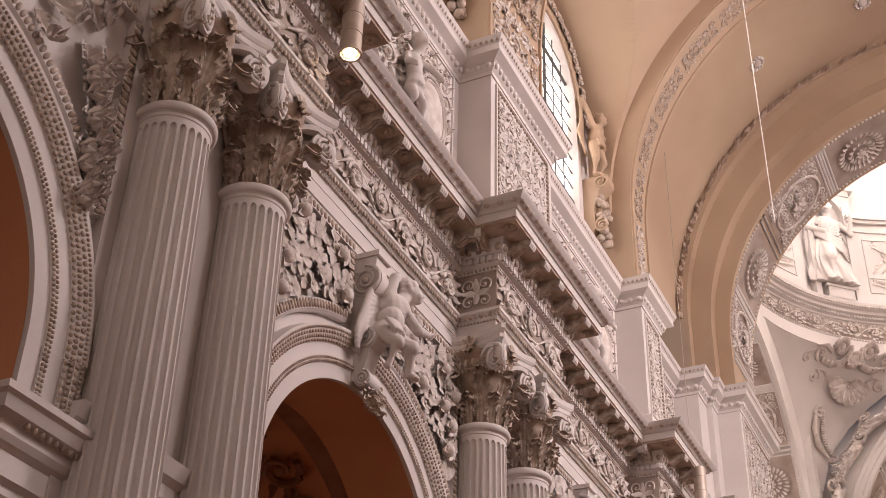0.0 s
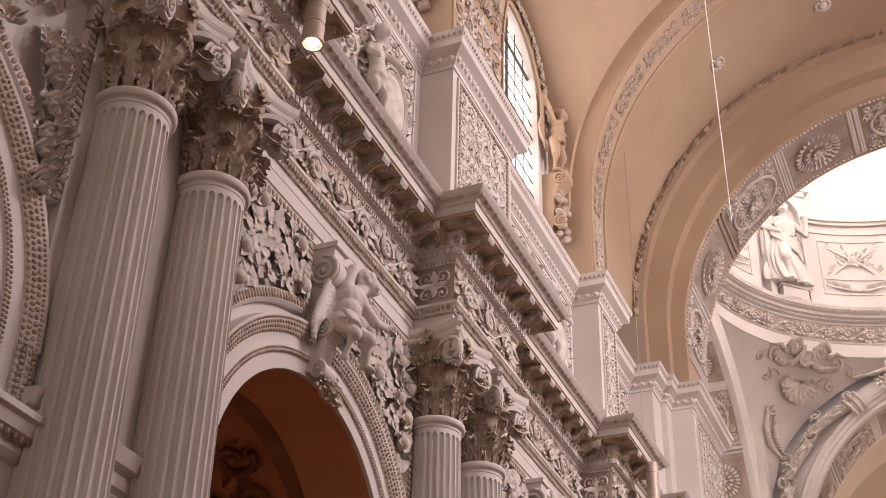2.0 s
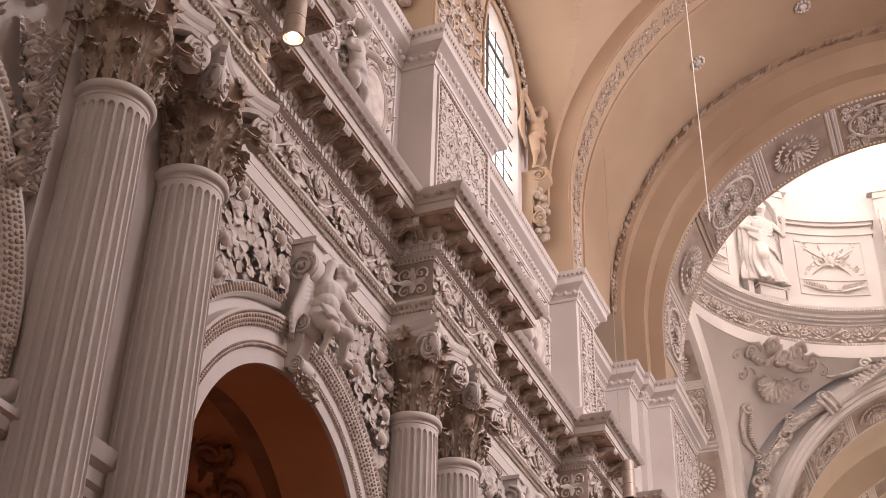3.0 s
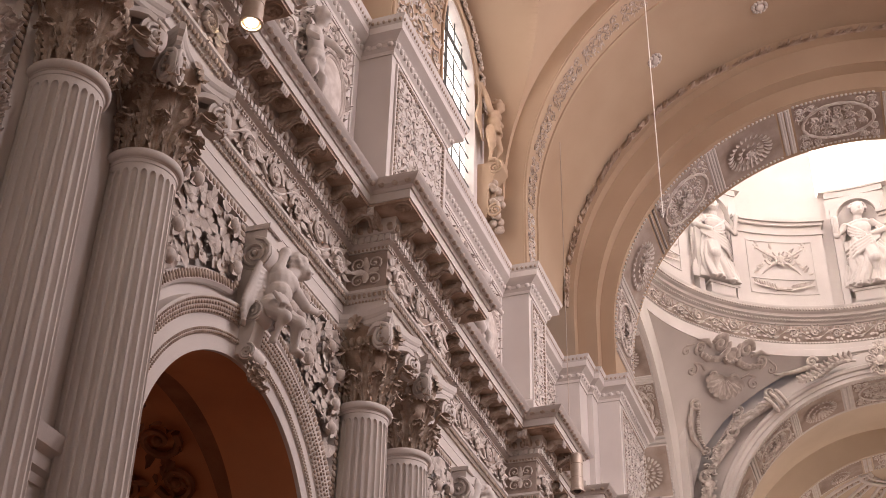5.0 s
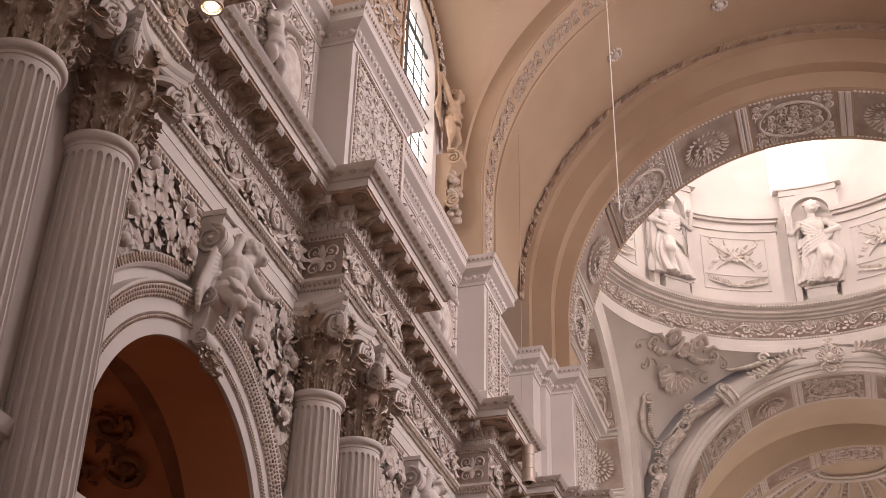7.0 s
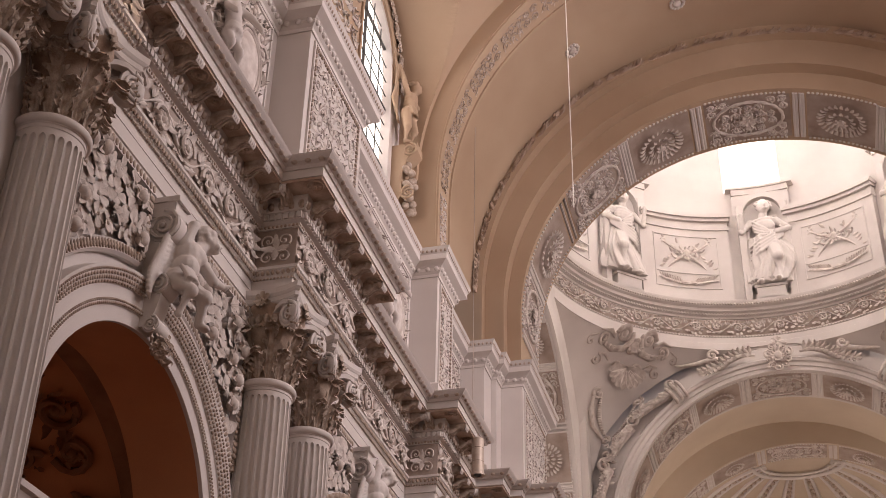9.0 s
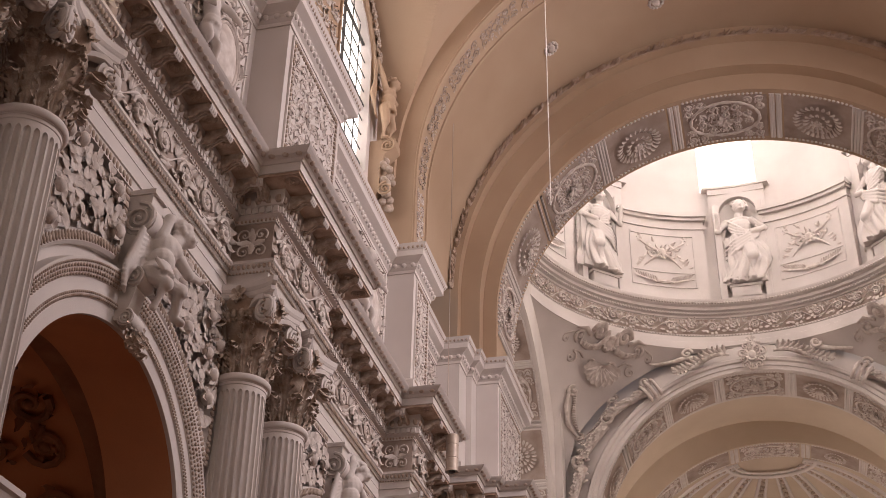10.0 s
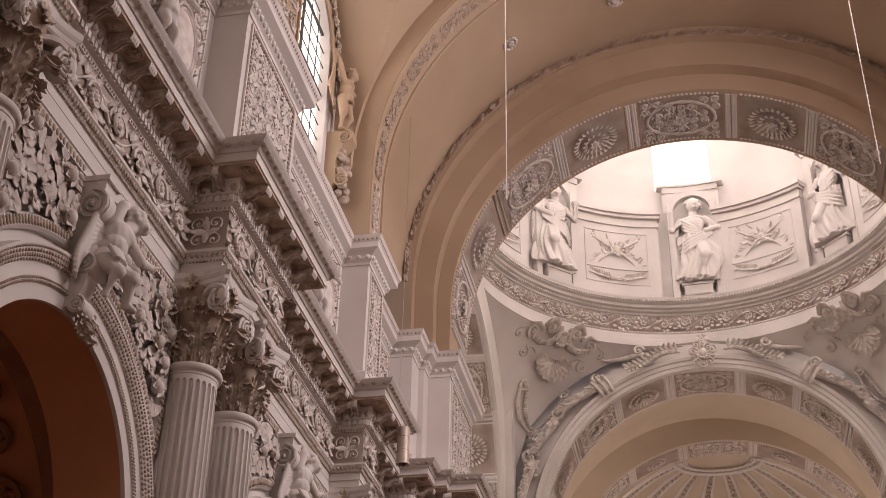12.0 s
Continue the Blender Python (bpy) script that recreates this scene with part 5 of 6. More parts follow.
# ---- carved bands on the arches of the vault ----
RIBR = 7.72
for a, b in (P0, P1, P2):
    ob = thing("rib_relief", "carved leaf panels along the transverse arch", "relief", "reliefs of the transverse arches")
    w = (b - a - 0.5) if b - a > 2 else 0.62
    seg = 0.21
    k = 0
    ang = -math.pi / 2
    while ang < math.pi / 2 - 0.05:
        g = Geo()
        ln = RIBR * (seg - 0.025)
        foliage(g, ln + 0.1, w, min(0.24, w / 4.2), 100 + k, deep=0.9)
        mm = under_arch(ang + seg / 2, RIBR - 0.005, VZ, (a + b) / 2)
        v = np.concatenate(g.v)
        # bend to the curve
        th = ang + seg / 2 + v[:, 0] / RIBR
        q = RIBR - 0.005 - v[:, 2]
        gg = Geo()
        gg.add(np.stack([XC + q * np.sin(th), (a + b) / 2 + v[:, 1], VZ + q * np.cos(th)], 1), g.f)
        part("leafwork", gg, DUST, ob, smooth=60, kind="stuff")
        ang += seg
        k += 1
    g = Geo()
    foliage(g, w, 2.1, min(0.24, w / 4.2), 99, deep=0.8)
    part("leafwork", merged(g, on_wall(XC - RIBR + 0.005, (a + b) / 2, 19.2)), RELIEF, ob, smooth=60, kind="stuff")
    g = Geo()
    for yy in (a + 0.17, b - 0.17):
        band(g, yy - 0.04, yy + 0.04, RIBR - 0.05, VZ, 0.06, 18.05)
    part("rib_border", g, VAULT, ob, smooth=35)

ob = thing("vault_garland", "thin leaf garlands in lengths round the vault", "relief")
for n, (yy, rr, zc) in enumerate(((30.74, 7.98, VZ),)):
    k = 0
    ang = -math.pi / 2
    while ang < math.pi / 2 - 0.02:
        g = Geo()
        rnd = random.Random(k)
        def rad_at(th):
            return min(8.08, rr - 0.07 + 0.5 * th * th)

        tube(g, [(XC + rad_at(ang + 0.0185 * i) * math.sin(ang + 0.0185 * i), yy, zc + rad_at(ang + 0.0185 * i) * math.cos(ang + 0.0185 * i)) for i in range(9)], [0.035, 0.055, 0.045, 0.05, 0.055, 0.045, 0.05, 0.055, 0.035], 6)
        for i in range(24):
            th = ang + 0.148 * (i + 0.5) / 24
            m = facing_west(XC + rad_at(th) * math.sin(th), yy - 0.02, zc + rad_at(th) * math.cos(th))
            g.add(*SPRIG, m @ local(0, 0, 0, -th - 1.57 + rnd.uniform(-0.8, 0.8), 0.1, 0.19, 0.2, 0.3))
        part("garland", g, SOFFIT, ob, smooth=60, kind="stuff")
        ang += 0.1745
        k += 1


# ---- panels on the undersides of the crossing arches ----
def bent(geo, place):
    v = np.concatenate(geo.v)
    g = Geo()
    g.add(place(v), geo.f)
    return g


def soffit_panels(owner, r, place, width, seed, angles=None):
    """Alternate carved fields and rosettes; place maps (angle, across, out) to the world."""
    fields = [(0.0, 0.185, "field"), (0.405, 0.15, "rose"), (0.765, 0.165, "field"), (1.14, 0.15, "rose"), (1.46, 0.13, "field")]
    for a0, half, kind in [(s * a, h, k) for a, h, k in fields for s in ((1, -1) if a else (1,))]:
        ln = 2 * half * r
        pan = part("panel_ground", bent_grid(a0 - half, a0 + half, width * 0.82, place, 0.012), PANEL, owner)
        g = Geo()
        if kind == "field":
            eu, ev = 0.41 * ln, 0.31 * width
            foliage(g, ln - 0.12, width * 0.78, 0.17, seed + int(10 * a0), deep=2.0, inside=lambda u, v: (u / eu) ** 2 + (v / ev) ** 2 < 0.8 or (u / eu) ** 2 + (v / ev) ** 2 > 1.25)
            tube(g, [(eu * math.cos(t * 0.1309), ev * math.sin(t * 0.1309), 0.04) for t in range(49)], [0.05 + 0.015 * math.sin(2.1 * t) for t in range(49)], 6)
            flower(g, 0, 0, 0.3, 7, 0.05)
        else:
            for ring, (rr, n, size) in enumerate(((0.2, 26, 0.1), (0.1, 14, 0.085), (0.02, 8, 0.07))):
                for i in range(n):
                    a = 6.2832 * i / n
                    g.add(*PETAL, local(rr * width * math.sin(a), rr * width * math.cos(a), 0.02 + 0.05 * ring, -a, 5.2 * (rr + 0.05) * width / n, size * width, 0.09 * width, 0.12))
            g.add(*BALL, local(0, 0, 0.16, 0, 0.05 * width, 0.05 * width, 0.07))
        v = np.concatenate(g.v)
        v[:, 0] = a0 + v[:, 0] / r
        gg = Geo()
        gg.add(place(v), g.f)
        part("carved_panel" if kind == "field" else "rosette", gg, RELIEF, owner, smooth=60)
        g = Geo()
        for e in (a0 - half - 0.03, a0 + half + 0.03):
            for p in (-0.014, 0.014):
                h = Geo()
                tube(h, [((e + p) * r, -0.42 * width, 0.0), ((e + p) * r, 0.0, 0.0), ((e + p) * r, 0.42 * width, 0.0)], [0.05] * 3, 8)
                v = np.concatenate(h.v)
                v[:, 0] /= r
                g.add(place(v), h.f)
        for q in (-0.43 * width, 0.43 * width):
            for i in range(int(ln / 0.13)):
                h = np.array(BEAD[0]) * (0.05 / r, 0.045, 0.04) + (a0 - half + (i + 0.5) * 0.13 / r, q, 0.015)
                g.add(place(h), BEAD[1])
        part("panel_frame", g, STUCCO, owner)


def bent_grid(a0, a1, width, place, out):
    g = Geo()
    rows = [place(np.array([(a0 + (a1 - a0) * i / 8, q, out) for q in (-width / 2, width / 2)])) for i in range(9)]
    grid(g, rows)
    return g


def cross_place(r, zc, ym, xc=XC):
    return lambda v: np.stack([xc + (r - v[:, 2]) * np.sin(v[:, 0]), ym + v[:, 1], zc + (r - v[:, 2]) * np.cos(v[:, 0])], 1)


def side_place(r, zc, xm):
    return lambda v: np.stack([xm + v[:, 1], DY + (r - v[:, 2]) * np.sin(v[:, 0]), zc + (r - v[:, 2]) * np.cos(v[:, 0])], 1)


near = thing("arch_panels", "carved panels and rosettes under the near crossing arch", "relief")
soffit_panels(near, CR, cross_place(CR, ARCH_CZ, (FY0 + FY1) / 2), FY1 - FY0, 200)
fara = thing("arch_panels", "carved panels and rosettes under the far crossing arch", "relief")
soffit_panels(fara, FR, cross_place(FR, FZ, (KY0 + KY1) / 2, FX), KY1 - KY0, 300)
choir = thing("arch_panels", "carved panels under the choir arch", "relief")
soffit_panels(choir, PR, cross_place(PR, PZ, 59.3, PX), 1.8, 400)
g = Geo()
TR = 6.95
rows = []
for i in range(75):
    if i in (0, 74):
        a, z = (-math.pi / 2 if i == 0 else math.pi / 2), 0.0
    else:
        a, z = -math.pi / 2 + math.pi * (i - 1) / 72, None
    ring = [(DY + q * math.sin(a), (18.5 + Z + q * math.cos(a)) if z is None else 0.0) for q in (TR, TR + 2.0)]
    rows.append([(-7.85, *ring[0]), (-10.4, *ring[0]), (-10.4, *ring[1]), (-7.85, *ring[1])])
grid(g, rows, closed=True, cap=True)
tagged(part("transept_arch", g, STUCCO, smooth=35), "transept arch with carved panels on its underside", "arch", kind="structure")
side = thing("arch_panels", "carved panels and rosettes under the transept arch", "relief")
soffit_panels(side, TR, side_place(TR, 18.5 + Z, -9.1), 2.4, 500)
g = Geo()
for z, k in ((18.2, 0), (15.9, 1)):
    h = Geo()
    if k == 0:
        foliage(h, 1.8, 1.6, 0.4, 9, deep=1.4)
    else:
        flower(h, 0, 0, 0.8, 10)
    g.add(np.concatenate(h.v), h.f, facing_west(-9.0, DY + TR - 0.02, z))
part("carved_panel", g, RELIEF, side, smooth=60)

# mouldings on the face of the far crossing arch and of the transept arch
face = thing("arch_mouldings", "white moulded face of the far crossing arch with scrolled garlands", "moulding")
g = Geo()
arc_sweep(g, [(0, 0), (0, 0.06), (0.16, 0.07), (0.18, 0.13), (0.34, 0.14), (0.38, 0.22), (0.5, 0.26), (0.55, 0.2), (0.55, 0)], (FX, KY0, FZ), FR, 0, math.pi, 90, "y")
part("arch_ring", g, STUCCO, face, smooth=35)
def arch_point(s, a, r, out=0.25):
    return (FX + s * r * math.sin(a), KY0 - out, FZ + r * math.cos(a))


def curl(geo, s, a, r, size, hand, thick, start=0.0):
    h = Geo()
    spiral(h, 0, 0, size, 1.5, start, hand, thick, 0, 7)
    geo.add(np.concatenate(h.v), h.f, facing_west(*arch_point(s, a, r)))


rnd = random.Random(12)
for s in (-1, 1):
    # leafy cornucopia beside the crown, its stalk curling up and away
    g = Geo()
    run = [arch_point(s, 0.12 + 0.3 * i / 12, 7.72 + 0.1 * math.sin(i * 0.5), 0.28) for i in range(13)]
    tube(g, run, [0.06 + 0.012 * i if i < 9 else 0.1 for i in range(13)], 8)
    for i in range(1, 13):
        for q in range(3):
            h = Geo()
            h.add(*SPRIG, local(0, 0, 0.06, -s * (0.9 + 0.1 * i) + (q - 1) * 0.9, 0.2, 0.42, 0.42, 0.35))
            g.add(np.concatenate(h.v), h.f, facing_west(*run[i]))
    part("garland", g, RELIEF, face, smooth=60)
    g = Geo()
    tube(g, [arch_point(s, a, r, 0.2) for a, r in ((0.26, 7.9), (0.34, 8.15), (0.43, 8.3), (0.5, 8.55), (0.53, 8.85))], [0.1, 0.14, 0.1, 0.07, 0.04], 8)
    curl(g, s, 0.52, 8.95, 0.16, s, 0.05)
    curl(g, s, 0.33, 8.3, 0.24, -s, 0.08)
    part("tendril", g, RELIEF, face, smooth=60)
    # ring that clasps the roll
    g = Geo()
    for d, size in ((0.0, 0.3), (0.035, 0.34), (0.07, 0.3)):
        c0, c1 = Vector(arch_point(s, 0.57 + d, 7.25)), Vector(arch_point(s, 0.57 + d, 8.0))
        mid = (c0 + c1) / 2
        ax = (c1 - c0).normalized()
        tube(g, [mid + ax * 0.4 * math.cos(q) + Vector((0, -1, 0)) * size * math.sin(q) for q in (math.pi * i / 12 for i in range(13))], [0.075] * 13, 8)
    curl(g, s, 0.6, 8.1, 0.26, s, 0.08)
    part("clasp", g, RELIEF, face, smooth=60)
    # tapering roll of leaves that runs down from the clasp
    for k, (a0, a1, r0, r1) in enumerate(((0.62, 0.86, 7.75, 8.05), (0.92, 1.14, 8.0, 8.1), (1.18, 1.42, 8.0, 7.95))):
        g = Geo()
        n = 14
        pts = [arch_point(s, a0 + (a1 - a0) * i / n, r0 + (r1 - r0) * i / n, 0.22) for i in range(n + 1)]
        tube(g, pts, [0.24 - 0.14 * i / n for i in range(n + 1)], 9)
        for i in range(n):
            for q in range(2):
                h = Geo()
                h.add(*SPRIG, local(0, 0, 0.14, -s * (1.57 + a0) + rnd.uniform(-0.5, 0.5), 0.22, 0.45, 0.3, 0.2))
                g.add(np.concatenate(h.v), h.f, facing_west(*pts[i]))
        curl(g, s, a1 + 0.03, r1 + 0.1, 0.3, s if k % 2 == 0 else -s, 0.09, 1.0)
        part("garland", g, RELIEF, face, smooth=60)
g = Geo()
h = Geo()
for q in range(10):
    a = q * 0.6283
    spiral(h, 0.5 * math.sin(a), 0.62 * math.cos(a), 0.24, 1.3, a, 1 if q % 2 else -1, 0.06, 0.05)
h.add(*BALL, local(0, 0, 0.12, 0, 0.2, 0.26, 0.16))
for q in range(12):
    h.add(*SPRIG, local(0, 0, 0.05, 0.5236 * q, 0.2, 0.5, 0.4, 0.2))
flower(h, 0, 0.85, 0.3, 5)
part("cartouche", merged(h, facing_west(FX + 0.04, KY0 - 0.25, FZ + 7.5) @ Matrix.Diagonal((0.85, 0.85, 1.0, 1))), RELIEF, face, smooth=60)

# stucco on the pendentives
PT = math.sqrt(2 * HS * HS - DR * DR)


def pend_place(phi):
    def place(v):
        z = np.minimum(29.0, 28.62 + 0.8 * v[:, 1])
        zz = PT + (z - 28.3) / 0.82
        rad = np.sqrt(np.maximum(1.0, 2 * HS * HS - zz * zz))
        a = phi + v[:, 0] / 8.6
        q = rad - v[:, 2] - 0.02
        return np.stack([np.clip(XC + q * np.sin(a), XC - HS + 0.02 + v[:, 2], XC + HS - 0.02 - v[:, 2]), np.minimum(DY + q * np.cos(a), KY0 - 0.01 - v[:, 2]), z], 1)
    return place


for phi, shift in ((-42, 0.2), (42, 0.2)):
    ob = thing("pendentive_stucco", "scrolled stucco ornament with shells on the pendentive", "stucco ornament", "pendentive ornaments")
    pl = pend_place(radians(phi) + shift / 8.6)
    pieces = []
    # mask-like cartouche between high scrolls
    h = Geo()
    h.add(*BALL, local(0, -0.8, 0.16, 0, 0.26, 0.32, 0.24))
    h.add(*BALL, local(0, -0.62, 0.3, 0, 0.2, 0.12, 0.14))
    for q in range(7):
        h.add(*SPRIG, local(0, -0.75, 0.14, math.pi + (q - 3) * 0.42, 0.22, 0.55, 0.5, 0.2))
    pieces.append(("cartouche", h))
    for s in (-1, 1):
        h = Geo()
        spiral(h, s * 0.62, -0.42, 0.34, 1.5, 1.57 - 1.57 * s, s, 0.12, 0.04, 8)
        tube(h, [(s * 0.25, -0.35, 0.2), (s * 0.2, -0.62, 0.26), (s * 0.45, -1.0, 0.2), (s * 0.9, -1.1, 0.14), (s * 1.35, -0.95, 0.1)], [0.1, 0.13, 0.14, 0.12, 0.07], 8)
        spiral(h, s * 1.42, -0.76, 0.24, 1.4, -1.57, s, 0.075, 0.03, 8)
        tube(h, [(s * 0.95, -0.62, 0.08), (s * 1.3, -0.42, 0.1), (s * 1.75, -0.5, 0.06)], [0.06, 0.08, 0.03], 7)
        for q in range(4):
            h.add(*SPRIG, local(s * (0.5 + 0.22 * q), -1.0, 0.12, -s * (2.2 - 0.2 * q), 0.2, 0.36, 0.34, 0.3))
        pieces.append(("scroll", h))
    # fluted shell that hangs below
    for i in range(9):
        h = Geo()
        a = math.pi + (i - 4) * 0.29
        h.add(*PETAL, local(0.1, -1.6, 0.06, a, 0.4, 1.08 - 0.04 * abs(i - 4), 0.55, 0.12))
        pieces.append(("shell_flute", h))
    for s in (-1, 1):
        h = Geo()
        spiral(h, 0.05 + s * 0.42, -1.6, 0.2, 1.5, 0, s, 0.07, 0.04, 7)
        pieces.append(("shell_scroll", h))
        # thin tendrils on the bare ground
        h = Geo()
        spiral(h, s * 1.35, -1.62, 0.27, 1.2, 1.57, s, 0.045, 0.0, 6)
        tube(h, [(s * 1.35, -1.35, 0.03), (s * 1.05, -1.3, 0.04), (s * 0.8, -1.5, 0.04)], [0.045, 0.05, 0.035], 6)
        pieces.append(("tendril", h))
        h = Geo()
        spiral(h, s * 1.95, -1.0, 0.22, 1.2, 1.57, -s, 0.04, 0.0, 6)
        tube(h, [(s * 1.95, -0.78, 0.03), (s * 1.75, -0.66, 0.03)], [0.04, 0.03], 6)
        pieces.append(("tendril", h))
        # bead swags that meet in a knot
        h = Geo()
        for i in range(17):
            t = i / 16
            size = 0.1 - 0.035 * abs(2 * t - 1)
            h.add(*BALL, local(0.15 + s * (0.72 - 0.2 * t - 0.35 * t ** 3), -3.15 - 1.7 * t, 0.08, 0, size, size * 0.8, size))
        pieces.append(("bead_swag", h))
        h = Geo()
        spiral(h, 0.1 + s * 0.82, -2.98, 0.24, 1.5, 1.57, -s, 0.08, 0.02, 7)
        tube(h, [(0.12 + s * 0.98, -3.0, 0.05), (0.15 + s * 1.0, -3.7, 0.1), (0.2 + s * 0.8, -4.5, 0.1), (0.25 + s * 0.35, -5.0, 0.05)], [0.06, 0.09, 0.08, 0.05], 8)
        spiral(h, 0.25 + s * 0.25, -5.05, 0.2, 1.4, 1.57, s, 0.07, 0.02, 7)
        pieces.append(("scroll", h))
    h = Geo()
    for i in range(13):
        h.add(*SPRIG, local(0.25 + 0.1 * (-1) ** i, -5.15 - 0.19 * i, 0.06, math.pi + 0.6 * (-1) ** i, 0.26, 0.42, 0.5, 0.3))
    for i in range(4):
        h.add(*BALL, local(0.25 + 0.13 * (-1) ** i, -5.4 - 0.45 * i, 0.12, 0, 0.13, 0.13, 0.13))
    pieces.append(("leaf_drop", h))
    for nm, h in pieces:
        part(nm, bent(h, pl), RELIEF, ob, smooth=60, kind="stuff" if nm == "bead_swag" else "")

# ring under the drum: carved frieze and beads
g = Geo()
for k in range(30):
    h = Geo()
    ln = 2 * math.pi * 8.7 / 30
    rinceau(h, ln, 0.74, 600 + k % 5)
    v = np.concatenate(h.v)
    a = 2 * math.pi * (k + 0.5) / 30 + v[:, 0] / 8.7
    q = 8.755 - 1.5 * v[:, 2]
    g.add(np.stack([XC + q * np.sin(a), DY + q * np.cos(a), 29.42 + v[:, 1]], 1), h.f)
h = Geo()
ring_sweep(h, [(8.8, 29.06), (8.755, 29.06), (8.755, 29.8), (8.8, 29.8)])
# brown band stands in for the shaded recesses of the ring frieze
part("frieze_ground", h, PANEL, dome, "ground of the carved frieze, shade put into its brown", smooth=30)
part("ring_frieze", g, RELIEF, dome, smooth=60, kind="stuff")


def ring_beads(r, z, n, su, sv, sw, shape=BEAD):
    g = Geo()
    for i in range(n):
        a = 2 * math.pi * i / n
        g.add(*shape, Matrix.Translation((XC + r * math.sin(a), DY + r * math.cos(a), z)) @ Matrix.Rotation(-a, 4, "Z") @ Matrix.Diagonal((su, sw, sv, 1)))
    return g


part("ring_dentils", ring_beads(8.57, 30.01, 400, 0.04, 0.04, 0.05, CUBE), STUCCO, dome, kind="stuff")
part("ring_beads", ring_beads(8.66, 28.965, 420, 0.045, 0.045, 0.045), RELIEF, dome, smooth="all", kind="stuff")
part("ring_beads", ring_beads(8.22, 30.33, 420, 0.045, 0.055, 0.05), RELIEF, dome, smooth="all", kind="stuff")

# ---- drum: panels, niches, statues, windows ----
def drum_frame(deg, r, z):
    """Field on the drum wall: u to the right as seen from below, v up, w to the middle."""
    a = radians(deg)
    s, c = math.sin(a), math.cos(a)
    return Matrix(((c, 0, -s, XC + r * s), (-s, 0, -c, DY + r * c), (0, 1, 0, z), (0, 0, 0, 1)))


def drum_block(geo, d0, d1, r0, r1, z0, z1, n=8):
    rows = [[(XC + q * math.sin(a), DY + q * math.cos(a), z) for q, z in ((r0, z0), (r1, z0), (r1, z1), (r0, z1))] for a in (radians(d0 + (d1 - d0) * i / n) for i in range(n + 1))]
    grid(geo, rows, closed=True, cap=True)


for k in range(8):
    mid = 45 * k + 22.5
    pan = thing("trophy_panel", "white drum panel with a framed trophy relief under a moulding", "wall panel", "panels of the drum")
    g = Geo()
    drum_block(g, mid - 13.6, mid + 13.6, 8.72, 8.45, 30.4, 34.3)
    part("panel_body", g, STUCCO, pan, smooth=30)
    g = Geo()
    for z0, z1, q, d in ((34.3, 34.45, 8.38, 13.9), (34.45, 34.75, 8.44, 13.7), (34.75, 34.9, 8.3, 14.2), (34.9, 35.05, 8.2, 14.6), (35.05, 35.3, 8.45, 13.8)):
        drum_block(g, mid - d, mid + d, 8.72, q, z0, z1)
    part("panel_cornice", g, STUCCO, pan, smooth=30)
    g = Geo()
    for z0, z1, d0, d1 in ((31.95, 32.03, -10, 10), (33.9, 33.98, -10, 10), (31.2, 31.26, -10, 10)):
        drum_block(g, mid + d0, mid + d1, 8.46, 8.41, z0, z1)
    for d in (-10.2, 9.8):
        drum_block(g, mid + d, mid + d + 0.4, 8.46, 8.41, 31.2, 33.98, 1)
    part("panel_frame", g, STUCCO, pan)
    g = Geo()
    rnd = random.Random(900 + k)
    for sd in (-1, 1):
        flower(g, sd * 0.98, 0.62, 0.22, 6)
        spiral(g, sd * 0.34, 0.0, 0.24, 1.3, 1.57 - 1.57 * sd, -sd, 0.05)
        tube(g, [(sd * 0.95, 0.55, 0.05), (sd * 0.5, 0.22, 0.07), (0, 0.0, 0.09), (-sd * 0.5, -0.35, 0.06), (-sd * 0.75, -0.6, 0.03)], [0.03, 0.05, 0.06, 0.05, 0.03], 6)
        for i in range(9):
            x, y = sd * (0.3 + 0.08 * i), 0.45 - 0.13 * i + rnd.uniform(-0.08, 0.08)
            g.add(*SPRIG, local(x, y, 0.02, -sd * rnd.uniform(0.4, 2.6), 0.13, rnd.uniform(0.22, 0.36), 0.22, 0.2))
    for i in range(10):
        g.add(*SPRIG, local(0, 0, 0.03, 6.28 * i / 10 + 0.2, 0.15, rnd.uniform(0.3, 0.5), 0.3, 0.1))
    g.add(*BALL, local(0, 0.03, 0.05, 0, 0.17, 0.2, 0.12))
    part("trophy_relief", merged(g, drum_frame(mid, 8.44, 32.95) @ Matrix.Diagonal((1.15, 1.2, 1.0, 1))), RELIEF, pan, smooth=60)
    g = Geo()
    for s in (-1, 1):
        for i in range(9):
            for q in (-1, 1):
                g.add(*SPRIG, local(s * (0.3 + 0.11 * i), -0.12 + 0.03 * i, 0.02, -s * (1.4 + 0.75 * q), 0.12, 0.27, 0.24, 0.25))
        spiral(g, s * 1.25, 0.12, 0.17, 1.2, 1.57, -s, 0.04)
    tube(g, [(-1.2, 0.1, 0.03), (-0.4, -0.14, 0.05), (0.4, -0.14, 0.05), (1.2, 0.1, 0.03)], [0.03, 0.05, 0.05, 0.03], 6)
    g.box(-0.34, 0.34, -0.22, -0.04, 0.0, 0.07)
    part("laurel_relief", merged(g, drum_frame(mid, 8.44, 31.6)), RELIEF, pan, smooth=60)
    # niche pier with a statue under each window
    deg = 45 * k + 2.0
    pier = thing("drum_niche", "white niche pier with an arched head and a pedestal", "niche", "niches of the drum")
    g = Geo()
    for s in (-1, 1):
        d0, d1 = sorted((deg + s * 5.6, deg + s * 7.6))
        drum_block(g, d0, d1, 8.74, 8.4, 30.4, 35.6, 2)
    drum_block(g, deg - 8.6, deg + 8.6, 8.74, 8.42, 36.2, 36.5)
